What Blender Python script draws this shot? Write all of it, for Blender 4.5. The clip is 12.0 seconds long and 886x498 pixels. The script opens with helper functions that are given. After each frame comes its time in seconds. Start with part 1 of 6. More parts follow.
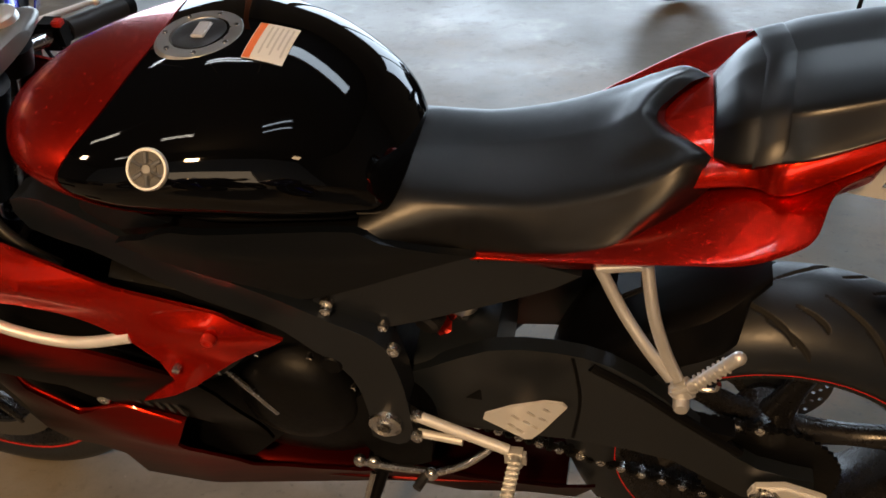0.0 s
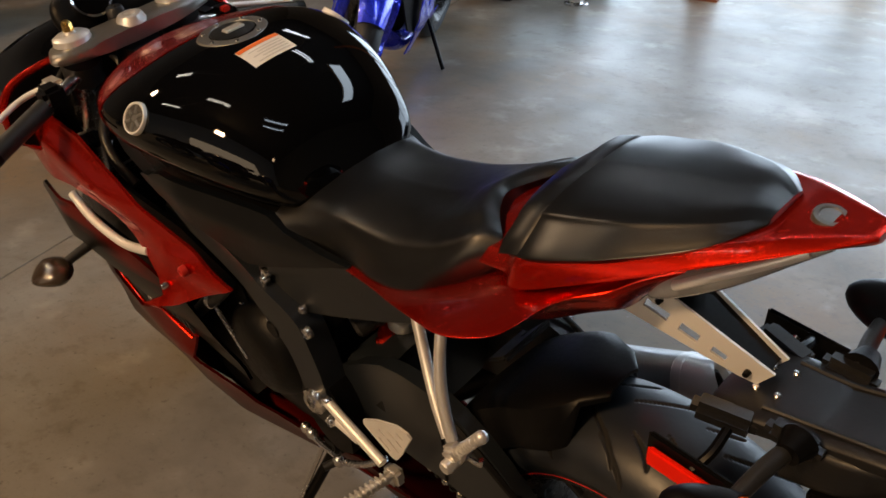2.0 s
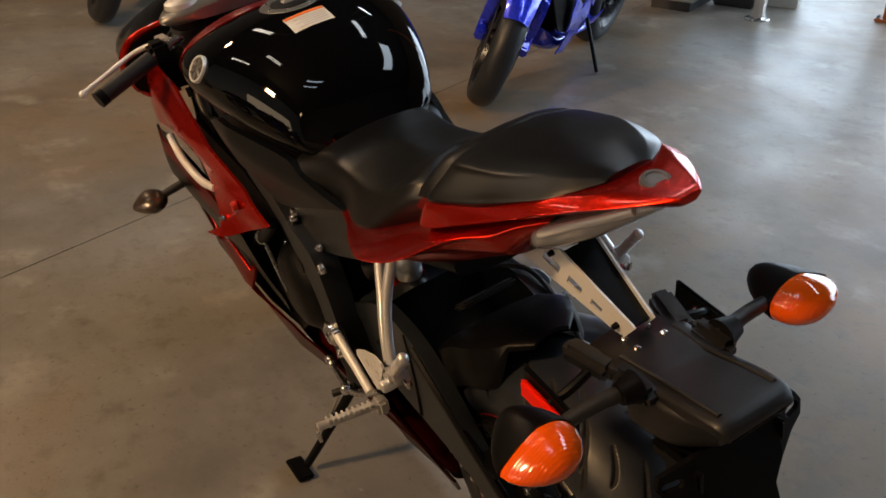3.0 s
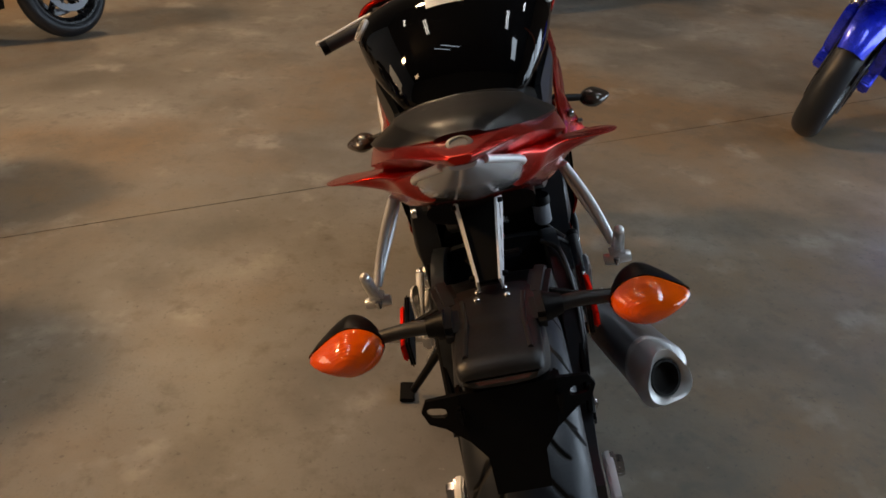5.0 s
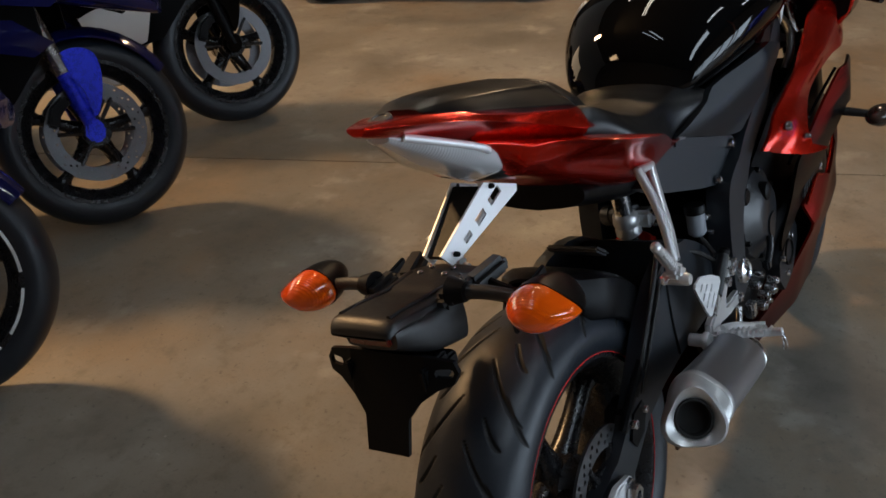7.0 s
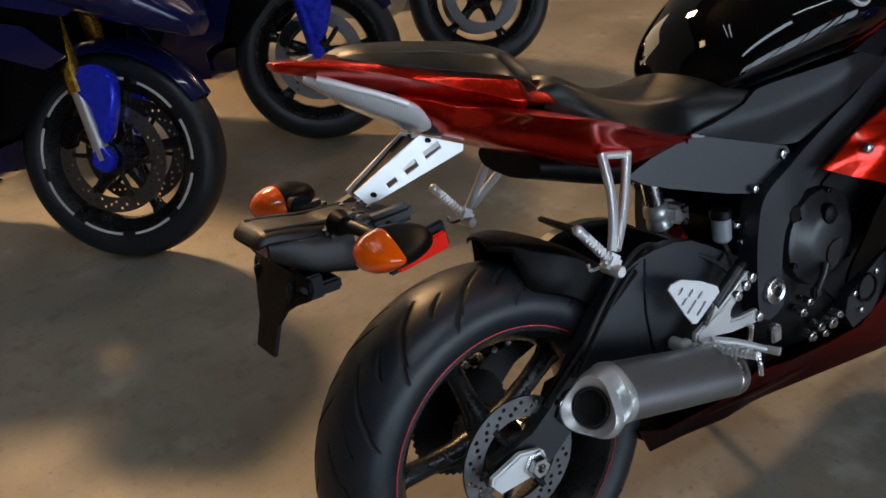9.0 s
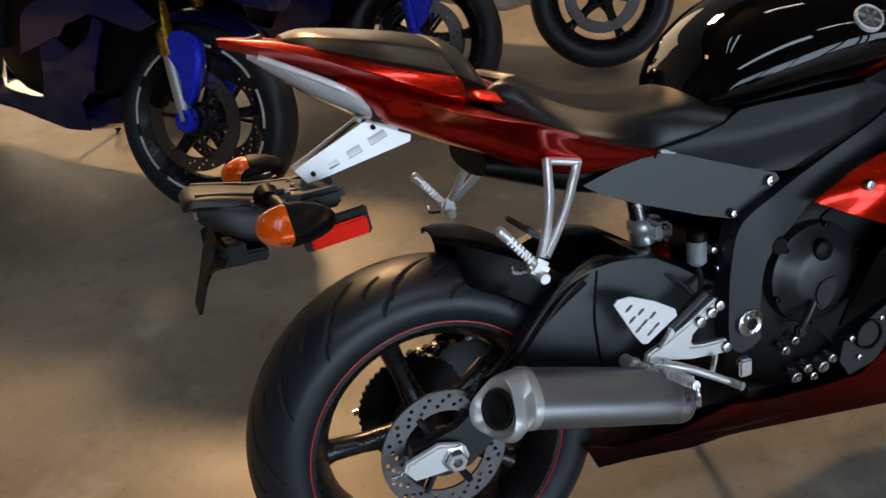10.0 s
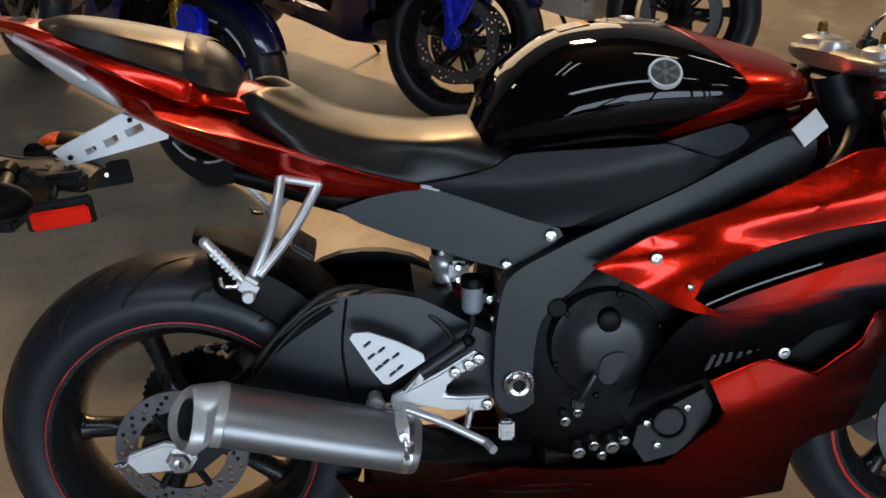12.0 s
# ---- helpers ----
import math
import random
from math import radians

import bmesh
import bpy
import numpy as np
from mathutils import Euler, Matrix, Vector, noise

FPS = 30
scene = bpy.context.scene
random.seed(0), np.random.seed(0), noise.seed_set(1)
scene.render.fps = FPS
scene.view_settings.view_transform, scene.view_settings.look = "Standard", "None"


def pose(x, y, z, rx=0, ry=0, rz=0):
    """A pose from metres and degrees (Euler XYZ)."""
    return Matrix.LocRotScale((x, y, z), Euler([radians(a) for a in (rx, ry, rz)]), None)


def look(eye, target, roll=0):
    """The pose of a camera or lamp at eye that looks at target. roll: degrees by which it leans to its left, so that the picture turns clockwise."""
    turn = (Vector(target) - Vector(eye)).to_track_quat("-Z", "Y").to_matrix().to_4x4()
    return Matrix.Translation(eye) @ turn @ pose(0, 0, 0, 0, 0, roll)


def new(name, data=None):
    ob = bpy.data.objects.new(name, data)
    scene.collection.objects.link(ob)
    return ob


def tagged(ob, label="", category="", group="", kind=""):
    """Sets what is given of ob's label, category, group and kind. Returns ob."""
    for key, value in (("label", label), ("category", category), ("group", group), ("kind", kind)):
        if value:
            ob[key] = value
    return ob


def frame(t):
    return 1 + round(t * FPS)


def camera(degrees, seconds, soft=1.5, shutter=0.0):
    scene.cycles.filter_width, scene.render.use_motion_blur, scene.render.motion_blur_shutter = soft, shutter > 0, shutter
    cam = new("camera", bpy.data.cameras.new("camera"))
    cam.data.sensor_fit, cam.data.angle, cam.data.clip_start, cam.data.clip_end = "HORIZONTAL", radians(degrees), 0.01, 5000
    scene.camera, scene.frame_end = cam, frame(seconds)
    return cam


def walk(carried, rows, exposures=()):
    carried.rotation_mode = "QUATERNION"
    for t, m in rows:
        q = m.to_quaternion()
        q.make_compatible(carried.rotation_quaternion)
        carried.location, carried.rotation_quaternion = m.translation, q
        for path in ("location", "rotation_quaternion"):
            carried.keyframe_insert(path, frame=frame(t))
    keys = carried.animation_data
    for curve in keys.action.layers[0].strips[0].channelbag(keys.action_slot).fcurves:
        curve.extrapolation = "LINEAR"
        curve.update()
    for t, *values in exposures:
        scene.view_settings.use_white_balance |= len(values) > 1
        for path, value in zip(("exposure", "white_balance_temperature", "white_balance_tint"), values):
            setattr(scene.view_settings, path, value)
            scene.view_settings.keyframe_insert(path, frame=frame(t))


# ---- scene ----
cam = camera(50.5, 12.0, soft=1.6)
walk(cam, [
    (0.0, pose(0.2016, 1.2697, 1.3122, 59.607, 2.834, -167.644)),
    (0.5, pose(-0.0201, 1.2162, 1.3079, 59.775, 3.847, -159.064)),
    (1.0, pose(-0.1394, 1.1291, 1.3050, 60.388, 3.581, -152.479)),
    (1.5, pose(-0.2606, 1.0765, 1.3181, 61.976, 3.040, -144.592)),
    (2.0, pose(-0.4911, 1.0142, 1.3355, 62.907, -1.050, -134.528)),
    (2.5, pose(-0.6604, 0.9610, 1.3504, 63.809, -0.611, -128.287)),
    (3.0, pose(-0.8286, 0.8695, 1.3470, 62.949, -1.644, -120.695)),
    (3.2, pose(-0.8908, 0.8420, 1.3485, 62.534, 0.277, -117.843)),
    (3.5, pose(-0.9704, 0.7776, 1.3514, 62.198, 1.142, -113.137)),
    (4.0, pose(-1.0797, 0.6372, 1.3579, 61.969, 0.174, -104.959)),
    (4.5, pose(-1.1648, 0.4722, 1.3669, 61.949, -1.625, -97.131)),
    (4.8, pose(-1.2009, 0.3637, 1.3745, 62.140, -2.261, -93.064)),
    (5.0, pose(-1.2148, 0.2872, 1.3812, 62.484, -2.013, -90.939)),
    (5.5, pose(-1.2566, 0.0424, 1.3950, 61.916, -2.030, -82.763)),
    (6.0, pose(-1.2371, -0.1374, 1.4061, 61.718, -1.300, -76.692)),
    (6.5, pose(-1.1317, -0.2793, 1.4104, 61.653, -1.373, -68.420)),
    (7.0, pose(-1.0735, -0.4243, 1.4174, 60.682, 1.545, -57.511)),
    (7.2, pose(-1.0397, -0.5168, 1.4222, 60.779, 1.674, -54.249)),
    (7.5, pose(-0.9891, -0.6204, 1.4241, 60.638, 1.547, -49.718)),
    (8.0, pose(-0.9041, -0.7456, 1.4224, 60.043, 1.085, -42.935)),
    (8.5, pose(-0.8161, -0.8416, 1.4217, 59.355, 0.793, -37.192)),
    (8.8, pose(-0.7602, -0.8926, 1.4256, 59.068, 0.938, -34.542)),
    (9.0, pose(-0.7205, -0.9267, 1.4325, 59.032, 1.327, -33.377)),
    (9.5, pose(-0.5593, -1.0137, 1.4297, 58.631, 1.184, -27.475)),
    (10.0, pose(-0.3953, -1.1196, 1.4370, 58.745, 0.871, -20.389)),
    (10.5, pose(-0.1924, -1.1493, 1.4362, 58.257, 0.626, -16.997)),
    (11.0, pose(-0.0156, -1.1748, 1.4447, 58.145, 0.617, -12.575)),
    (11.5, pose(0.1558, -1.1867, 1.4451, 57.839, 0.381, -8.172)),
    (12.0, pose(0.3259, -1.2086, 1.4536, 58.135, -0.609, -4.804)),
])

# ---- light ----
world = bpy.data.worlds.new("hall_air")
scene.world = world
world.use_nodes = True
wbg = world.node_tree.nodes["Background"]
wbg.inputs[0].default_value = (0.55, 0.62, 0.75, 1)
wbg.inputs[1].default_value = 0.015


def area_lamp(name, eye, target, sx, sy, power, colour):
    d = bpy.data.lights.new(name, "AREA")
    d.shape, d.size, d.size_y, d.energy, d.color = "RECTANGLE", sx, sy, power, colour
    ob = new(name, d)
    ob.matrix_world = look(eye, target)
    return ob


# daylight through the long shop windows on the bike's right side
area_lamp("daylight_windows", (1.6, -6.58, 1.52), (1.6, 0, 1.4), 8.4, 2.5, 385, (0.71, 0.866, 1.04))
# warm high lamps over the rows of bikes
area_lamp("warm_high_lamp", (0.6, 6.7, 5.10), (0.5, 0.8, 0.2), 0.8, 0.6, 420, (1.0, 0.60, 0.28))
# warm fill added at an unseen opening behind the parked row, for seat sheen
area_lamp("warm_fill_opening", (0.3, 8.62, 1.56), (0.3, 0, 1.3), 5.1, 2.9, 155, (1.0, 0.74, 0.48))
area_lamp("warm_high_lamp", (-4.0, 5.0, 4.7), (-4, 2.0, 0), 0.5, 0.5, 12, (1.0, 0.66, 0.36))
area_lamp("warm_high_lamp", (6.6, 2.5, 4.7), (5.5, 1.0, 0), 0.5, 0.5, 90, (1.0, 0.68, 0.40))


# ---- materials ----
def nodes_of(name):
    m = bpy.data.materials.new(name)
    m.use_nodes = True
    nt = m.node_tree
    return m, nt, nt.nodes["Principled BSDF"]


def ramp_mix(nt, fac, a, b):
    mx = nt.nodes.new("ShaderNodeMix")
    mx.data_type = "RGBA"
    nt.links.new(fac, mx.inputs[0])
    mx.inputs[6].default_value, mx.inputs[7].default_value = (*a, 1), (*b, 1)
    return mx.outputs[2]


def surface(name, a, b, rough=0.5, metal=0.0, scale=40.0, bump=0.05, coat=0.0, rough_var=0.08, detail=6.0, spec=0.5, stretch=None):
    """Two-tone noise paint with fine relief and uneven gloss."""
    m, nt, p = nodes_of(name)
    tc = nt.nodes.new("ShaderNodeTexCoord")
    src = tc.outputs["Object"]
    if stretch:
        mp = nt.nodes.new("ShaderNodeMapping")
        mp.inputs["Scale"].default_value = stretch
        nt.links.new(src, mp.inputs[0])
        src = mp.outputs[0]
    big, fine = nt.nodes.new("ShaderNodeTexNoise"), nt.nodes.new("ShaderNodeTexNoise")
    for n, s in ((big, scale * 0.15), (fine, scale)):
        n.inputs["Scale"].default_value, n.inputs["Detail"].default_value = s, detail
        nt.links.new(src, n.inputs["Vector"])
    mul = nt.nodes.new("ShaderNodeMath")
    mul.operation = "MULTIPLY_ADD"
    nt.links.new(fine.outputs[0], mul.inputs[0])
    mul.inputs[1].default_value = 0.5
    half = nt.nodes.new("ShaderNodeMath")
    half.operation = "MULTIPLY"
    nt.links.new(big.outputs[0], half.inputs[0])
    half.inputs[1].default_value = 0.5
    nt.links.new(half.outputs[0], mul.inputs[2])
    nt.links.new(ramp_mix(nt, mul.outputs[0], a, b), p.inputs["Base Color"])
    rr = nt.nodes.new("ShaderNodeMapRange")
    nt.links.new(mul.outputs[0], rr.inputs[0])
    rr.inputs["From Min"].default_value, rr.inputs["From Max"].default_value = 0.3, 0.7
    rr.inputs["To Min"].default_value, rr.inputs["To Max"].default_value = max(0.02, rough - rough_var), min(1, rough + rough_var)
    nt.links.new(rr.outputs[0], p.inputs["Roughness"])
    p.inputs["Metallic"].default_value = metal
    p.inputs["Specular IOR Level"].default_value = spec
    p.inputs["Coat Weight"].default_value = coat
    p.inputs["Coat Roughness"].default_value = 0.03
    if bump:
        bp = nt.nodes.new("ShaderNodeBump")
        bp.inputs["Strength"].default_value, bp.inputs["Distance"].default_value = bump, 0.002
        nt.links.new(fine.outputs[0], bp.inputs["Height"])
        nt.links.new(bp.outputs[0], p.inputs["Normal"])
    return m


RED = surface("red_metallic_paint", (0.54, 0.011, 0.0016), (0.60, 0.014, 0.0022), 0.27, 0.85, 900, 0.0, 0.45, 0.006, spec=0.2)
GLOSS = surface("black_gloss_paint", (0.0012, 0.0012, 0.0015), (0.002, 0.002, 0.0024), 0.05, 0.0, 200, 0.0, 0.75, 0.02, spec=0.0)
BLUE = surface("blue_metallic_paint", (0.014, 0.034, 0.80), (0.020, 0.045, 0.92), 0.28, 0.35, 300, 0.0, 1.0, 0.04)
NAVY = surface("navy_black_paint", (0.005, 0.007, 0.060), (0.007, 0.009, 0.080), 0.22, 0.1, 300, 0.0, 0.8, 0.04, spec=0.2)
HOLDER = surface("grained_black_plastic", (0.004, 0.004, 0.0045), (0.007, 0.007, 0.0078), 0.44, 0.0, 260, 0.10, spec=0.55)
CAPGREY = surface("dull_cap_aluminium", (0.22, 0.22, 0.22), (0.32, 0.32, 0.32), 0.40, 0.8, 200, 0.05)
PLASTIC = surface("black_satin_plastic", (0.0018, 0.0018, 0.0022), (0.0035, 0.0035, 0.004), 0.42, 0.0, 160, 0.08, spec=0.14)
SATIN = surface("dark_satin_cover", (0.002, 0.0030, 0.0046), (0.003, 0.0044, 0.0064), 0.37, 0.0, 60, 0.0, spec=0.28, rough_var=0.02, detail=3)
VINYL = surface("black_seat_vinyl", (0.0022, 0.0023, 0.0026), (0.004, 0.0041, 0.0046), 0.37, 0.0, 420, 0.04, spec=0.50, rough_var=0.05)
VINYL2 = surface("smooth_seat_vinyl", (0.0022, 0.0023, 0.0026), (0.004, 0.0041, 0.0046), 0.32, 0.0, 380, 0.02, spec=0.52, rough_var=0.02)
RUBBER = surface("tyre_rubber", (0.0085, 0.0110, 0.0155), (0.0155, 0.0200, 0.0275), 0.42, 0.0, 120, 0.12, spec=0.5)
FRAME = surface("grey_cast_frame", (0.006, 0.0085, 0.0125), (0.009, 0.0125, 0.018), 0.42, 0.0, 50, 0.0, spec=0.56, rough_var=0.02, detail=3)
SWING = surface("grey_swingarm_paint", (0.007, 0.0095, 0.013), (0.010, 0.014, 0.019), 0.38, 0.0, 60, 0.0, spec=0.6, rough_var=0.02, detail=3)
ENGINE = surface("dark_engine_casting", (0.0018, 0.0018, 0.0022), (0.0045, 0.0048, 0.0052), 0.42, 0.0, 110, 0.25, spec=0.18)
CASTGREY = surface("engine_cover_grey", (0.008, 0.009, 0.011), (0.014, 0.0155, 0.018), 0.34, 0.0, 140, 0.12)
SILVER = surface("polished_cast_aluminium", (0.70, 0.70, 0.70), (0.80, 0.80, 0.80), 0.36, 0.7, 90, 0.0)
BRIGHT = surface("bright_satin_aluminium", (0.84, 0.85, 0.86), (0.90, 0.90, 0.91), 0.42, 0.35, 220, 0.04)
STEEL = surface("zinc_plated_steel", (0.55, 0.55, 0.56), (0.75, 0.75, 0.76), 0.24, 1.0, 260, 0.05)
BRUSHED = surface("brushed_titanium_can", (0.30, 0.30, 0.305), (0.40, 0.40, 0.405), 0.40, 0.9, 60, 0.02, stretch=(2, 40, 40))
CAPSTEEL = surface("satin_muffler_cap", (0.52, 0.52, 0.51), (0.62, 0.62, 0.61), 0.36, 0.55, 120, 0.04)
RIMBLACK = surface("black_rim_paint", (0.008, 0.008, 0.009), (0.016, 0.016, 0.018), 0.28, 0.1, 180, 0.03)
DISC = surface("brake_disc_steel", (0.13, 0.13, 0.135), (0.24, 0.24, 0.25), 0.40, 1.0, 90, 0.05)
GOLD = surface("gold_anodised_fork", (0.72, 0.40, 0.05), (0.85, 0.50, 0.08), 0.25, 0.9, 200, 0.02)
REDPART = surface("red_anodised_part", (0.50, 0.015, 0.008), (0.62, 0.03, 0.012), 0.35, 0.4, 200, 0.03)
REDSTRIPE = surface("red_rim_tape", (0.68, 0.018, 0.016), (0.75, 0.025, 0.022), 0.35, 0.0, 200, 0.0)
WHITE = surface("white_sticker", (0.72, 0.72, 0.70), (0.80, 0.80, 0.78), 0.5, 0.0, 60, 0.0)
# soot black, which also paints in the shade of grooves and slots
BLACKHOLE = surface("soot_and_shade_black", (0.004, 0.004, 0.004), (0.010, 0.010, 0.010), 0.8, 0.0, 60, 0.1)
CHROME = surface("chrome", (0.82, 0.82, 0.83), (0.88, 0.88, 0.88), 0.10, 1.0, 120, 0.0)
BRASS = surface("gold_adjuster", (0.70, 0.45, 0.12), (0.80, 0.55, 0.18), 0.25, 1.0, 200, 0.0)
HOSE = surface("black_hose_rubber", (0.010, 0.010, 0.010), (0.02, 0.02, 0.02), 0.45, 0.0, 200, 0.1)


def lens_material(name, colour, rough, trans, emit=0.0):
    m, nt, p = nodes_of(name)
    p.inputs["Base Color"].default_value = (*colour, 1)
    p.inputs["Roughness"].default_value = rough
    p.inputs["Transmission Weight"].default_value = trans
    p.inputs["Coat Weight"].default_value = 1.0
    p.inputs["Coat Roughness"].default_value = 0.03
    wv = nt.nodes.new("ShaderNodeTexWave")
    tc = nt.nodes.new("ShaderNodeTexCoord")
    nt.links.new(tc.outputs["Object"], wv.inputs["Vector"])
    wv.inputs["Scale"].default_value = 90
    bp = nt.nodes.new("ShaderNodeBump")
    bp.inputs["Strength"].default_value, bp.inputs["Distance"].default_value = 0.25, 0.001
    nt.links.new(wv.outputs["Fac"], bp.inputs["Height"])
    nt.links.new(bp.outputs[0], p.inputs["Normal"])
    return m


AMBER = lens_material("amber_signal_lens", (1.0, 0.115, 0.0), 0.10, 0.0)
SMOKE = lens_material("smoked_lens", (0.05, 0.035, 0.025), 0.12, 0.0)
CLEAR = lens_material("clear_tail_lens", (0.62, 0.63, 0.64), 0.14, 0.15)
REFLECTOR = surface("red_reflector", (0.88, 0.012, 0.004), (0.98, 0.024, 0.006), 0.4, 0.0, 200, 0.0, spec=0.05)


def concrete():
    m, nt, p = nodes_of("stained_concrete")
    tc = nt.nodes.new("ShaderNodeTexCoord")
    def noise_of(scale, detail, rough=0.6):
        n = nt.nodes.new("ShaderNodeTexNoise")
        n.inputs["Scale"].default_value, n.inputs["Detail"].default_value, n.inputs["Roughness"].default_value = scale, detail, rough
        nt.links.new(tc.outputs["Object"], n.inputs["Vector"])
        return n.outputs[0]
    def ramp(fac, lo, hi):
        r = nt.nodes.new("ShaderNodeMapRange")
        nt.links.new(fac, r.inputs[0])
        r.inputs["From Min"].default_value, r.inputs["From Max"].default_value = lo, hi
        return r.outputs[0]
    def blend(fac, a, b, kind="MIX", amount=None):
        x = nt.nodes.new("ShaderNodeMix")
        x.data_type, x.blend_type = "RGBA", kind
        nt.links.new(fac, x.inputs[0]) if amount is None else None
        if amount is not None:
            x.inputs[0].default_value = amount
        for s, v in ((6, a), (7, b)):
            if isinstance(v, tuple):
                x.inputs[s].default_value = (*v, 1)
            else:
                nt.links.new(v, x.inputs[s])
        return x.outputs[2]
    base = blend(ramp(noise_of(0.9, 5), 0.36, 0.66), (0.196, 0.178, 0.149), (0.368, 0.350, 0.309))
    base = blend(ramp(noise_of(0.5, 7, 0.62), 0.46, 0.62), base, (0.275, 0.188, 0.108))
    mott = ramp(noise_of(3.6, 9, 0.66), 0.34, 0.66)
    base = blend(mott, base, blend(mott, (0.155, 0.140, 0.116), base), "MIX")
    base = blend(ramp(noise_of(1.5, 7, 0.62), 0.50, 0.72), base, (0.125, 0.113, 0.095))
    base = blend(ramp(noise_of(3.6, 4, 0.55), 0.60, 0.84), base, (0.416, 0.392, 0.345))
    base = blend(ramp(noise_of(30, 2), 0.72, 0.82), base, (0.427, 0.404, 0.356))
    base = blend(ramp(noise_of(120, 2), 0.55, 0.75), base, blend(mott, (0.178, 0.167, 0.142), base))
    base = blend(ramp(noise_of(11, 6, 0.65), 0.53, 0.74), base, (0.165, 0.147, 0.118))
    base = blend(ramp(noise_of(48, 4, 0.7), 0.60, 0.74), base, (0.115, 0.104, 0.086))
    nt.links.new(base, p.inputs["Base Color"])
    rg = nt.nodes.new("ShaderNodeMapRange")
    nt.links.new(noise_of(3.2, 6), rg.inputs[0])
    rg.inputs["From Min"].default_value, rg.inputs["From Max"].default_value = 0.3, 0.7
    rg.inputs["To Min"].default_value, rg.inputs["To Max"].default_value = 0.35, 0.52
    nt.links.new(rg.outputs[0], p.inputs["Roughness"])
    bp = nt.nodes.new("ShaderNodeBump")
    bp.inputs["Strength"].default_value, bp.inputs["Distance"].default_value = 0.15, 0.004
    nt.links.new(noise_of(16, 9, 0.7), bp.inputs["Height"])
    nt.links.new(bp.outputs[0], p.inputs["Normal"])
    return m



def flame_paint(name, rows, warp=0.04):
    """Red paint that breaks up into black in smoky streaks. rows: (a, b, c, black, red), each a ramp of a * x + b * z + c; the ramps multiply."""
    m, nt, p = nodes_of(name)
    tc = nt.nodes.new("ShaderNodeTexCoord")
    xyz = nt.nodes.new("ShaderNodeSeparateXYZ")
    nt.links.new(tc.outputs["Object"], xyz.inputs[0])
    mp = nt.nodes.new("ShaderNodeMapping")
    mp.inputs["Rotation"].default_value = (0, radians(22), 0)
    mp.inputs["Scale"].default_value = (4, 8, 26)
    nt.links.new(tc.outputs["Object"], mp.inputs[0])
    n = nt.nodes.new("ShaderNodeTexNoise")
    n.inputs["Scale"].default_value, n.inputs["Detail"].default_value, n.inputs["Distortion"].default_value = 1.0, 4, 1.2
    nt.links.new(mp.outputs[0], n.inputs["Vector"])

    def calc(op, u, v):
        k = nt.nodes.new("ShaderNodeMath")
        k.operation = op
        for i, w in ((0, u), (1, v)):
            if isinstance(w, (int, float)):
                k.inputs[i].default_value = w
            else:
                nt.links.new(w, k.inputs[i])
        return k.outputs[0]
    wob = calc("MULTIPLY", calc("SUBTRACT", n.outputs[0], 0.5), warp * 2)
    fac = 1.0
    for a, b, c, black, red in rows:
        d = calc("ADD", calc("ADD", calc("MULTIPLY", xyz.outputs[0], a), calc("MULTIPLY", xyz.outputs[2], b)), calc("ADD", wob, c))
        r = nt.nodes.new("ShaderNodeMapRange")
        r.interpolation_type = "SMOOTHSTEP"
        r.inputs["From Min"].default_value, r.inputs["From Max"].default_value = black, red
        nt.links.new(d, r.inputs[0])
        fac = calc("MULTIPLY", fac, r.outputs[0])
    nt.links.new(ramp_mix(nt, fac, (0.002, 0.002, 0.0025), (0.25, 0.006, 0.0012)), p.inputs["Base Color"])
    p.inputs["Metallic"].default_value = 0.85
    p.inputs["Roughness"].default_value = 0.36
    p.inputs["Specular IOR Level"].default_value = 0.2
    p.inputs["Coat Weight"].default_value = 0.06
    p.inputs["Coat Roughness"].default_value = 0.03
    return m


FLAME = flame_paint("red_flame_on_black", [(1, 0, 0, 0.82, 1.00), (0.39, -1, 0.244, 0.058, 0.012)], 0.05)
# smoky fade to the front; the second ramp paints shade into the low parts
LOWFLAME_SHADE = flame_paint("red_fade_and_low_shade", [(-1, 0.25, 0, -1.06, -0.76), (0.15, 1, 0, 0.20, 0.56)], 0.06)

CONCRETE = concrete()
# walls are unseen; the north one is kept pale to bounce warm light
WALLPAINT = surface("pale_bounce_wall_paint", (0.60, 0.58, 0.54), (0.70, 0.68, 0.64), 0.7, 0.0, 6, 0.1)
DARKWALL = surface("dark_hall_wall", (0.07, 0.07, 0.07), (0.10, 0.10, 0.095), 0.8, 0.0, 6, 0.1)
CEILPAINT = surface("dark_ceiling_deck", (0.035, 0.035, 0.036), (0.05, 0.05, 0.05), 0.8, 0.0, 4, 0.1)


# ---- geometry helpers ----
def part(name, bm, material, parent=None, label="", smooth=True):
    me = bpy.data.meshes.new(name)
    bmesh.ops.recalc_face_normals(bm, faces=bm.faces[:])
    for f in bm.faces:
        f.smooth = smooth
    bm.to_mesh(me)
    bm.free()
    if smooth:
        me.set_sharp_from_angle(angle=radians(38))
    me.materials.append(material)
    ob = new(name, me)
    if parent:
        ob.parent = parent
    if label:
        ob["label"] = label
    return ob


def thing(name, m, label, category, group=""):
    ob = new(name)
    ob.empty_display_size = 0.1
    ob.matrix_world = m
    return tagged(ob, label, category, group)


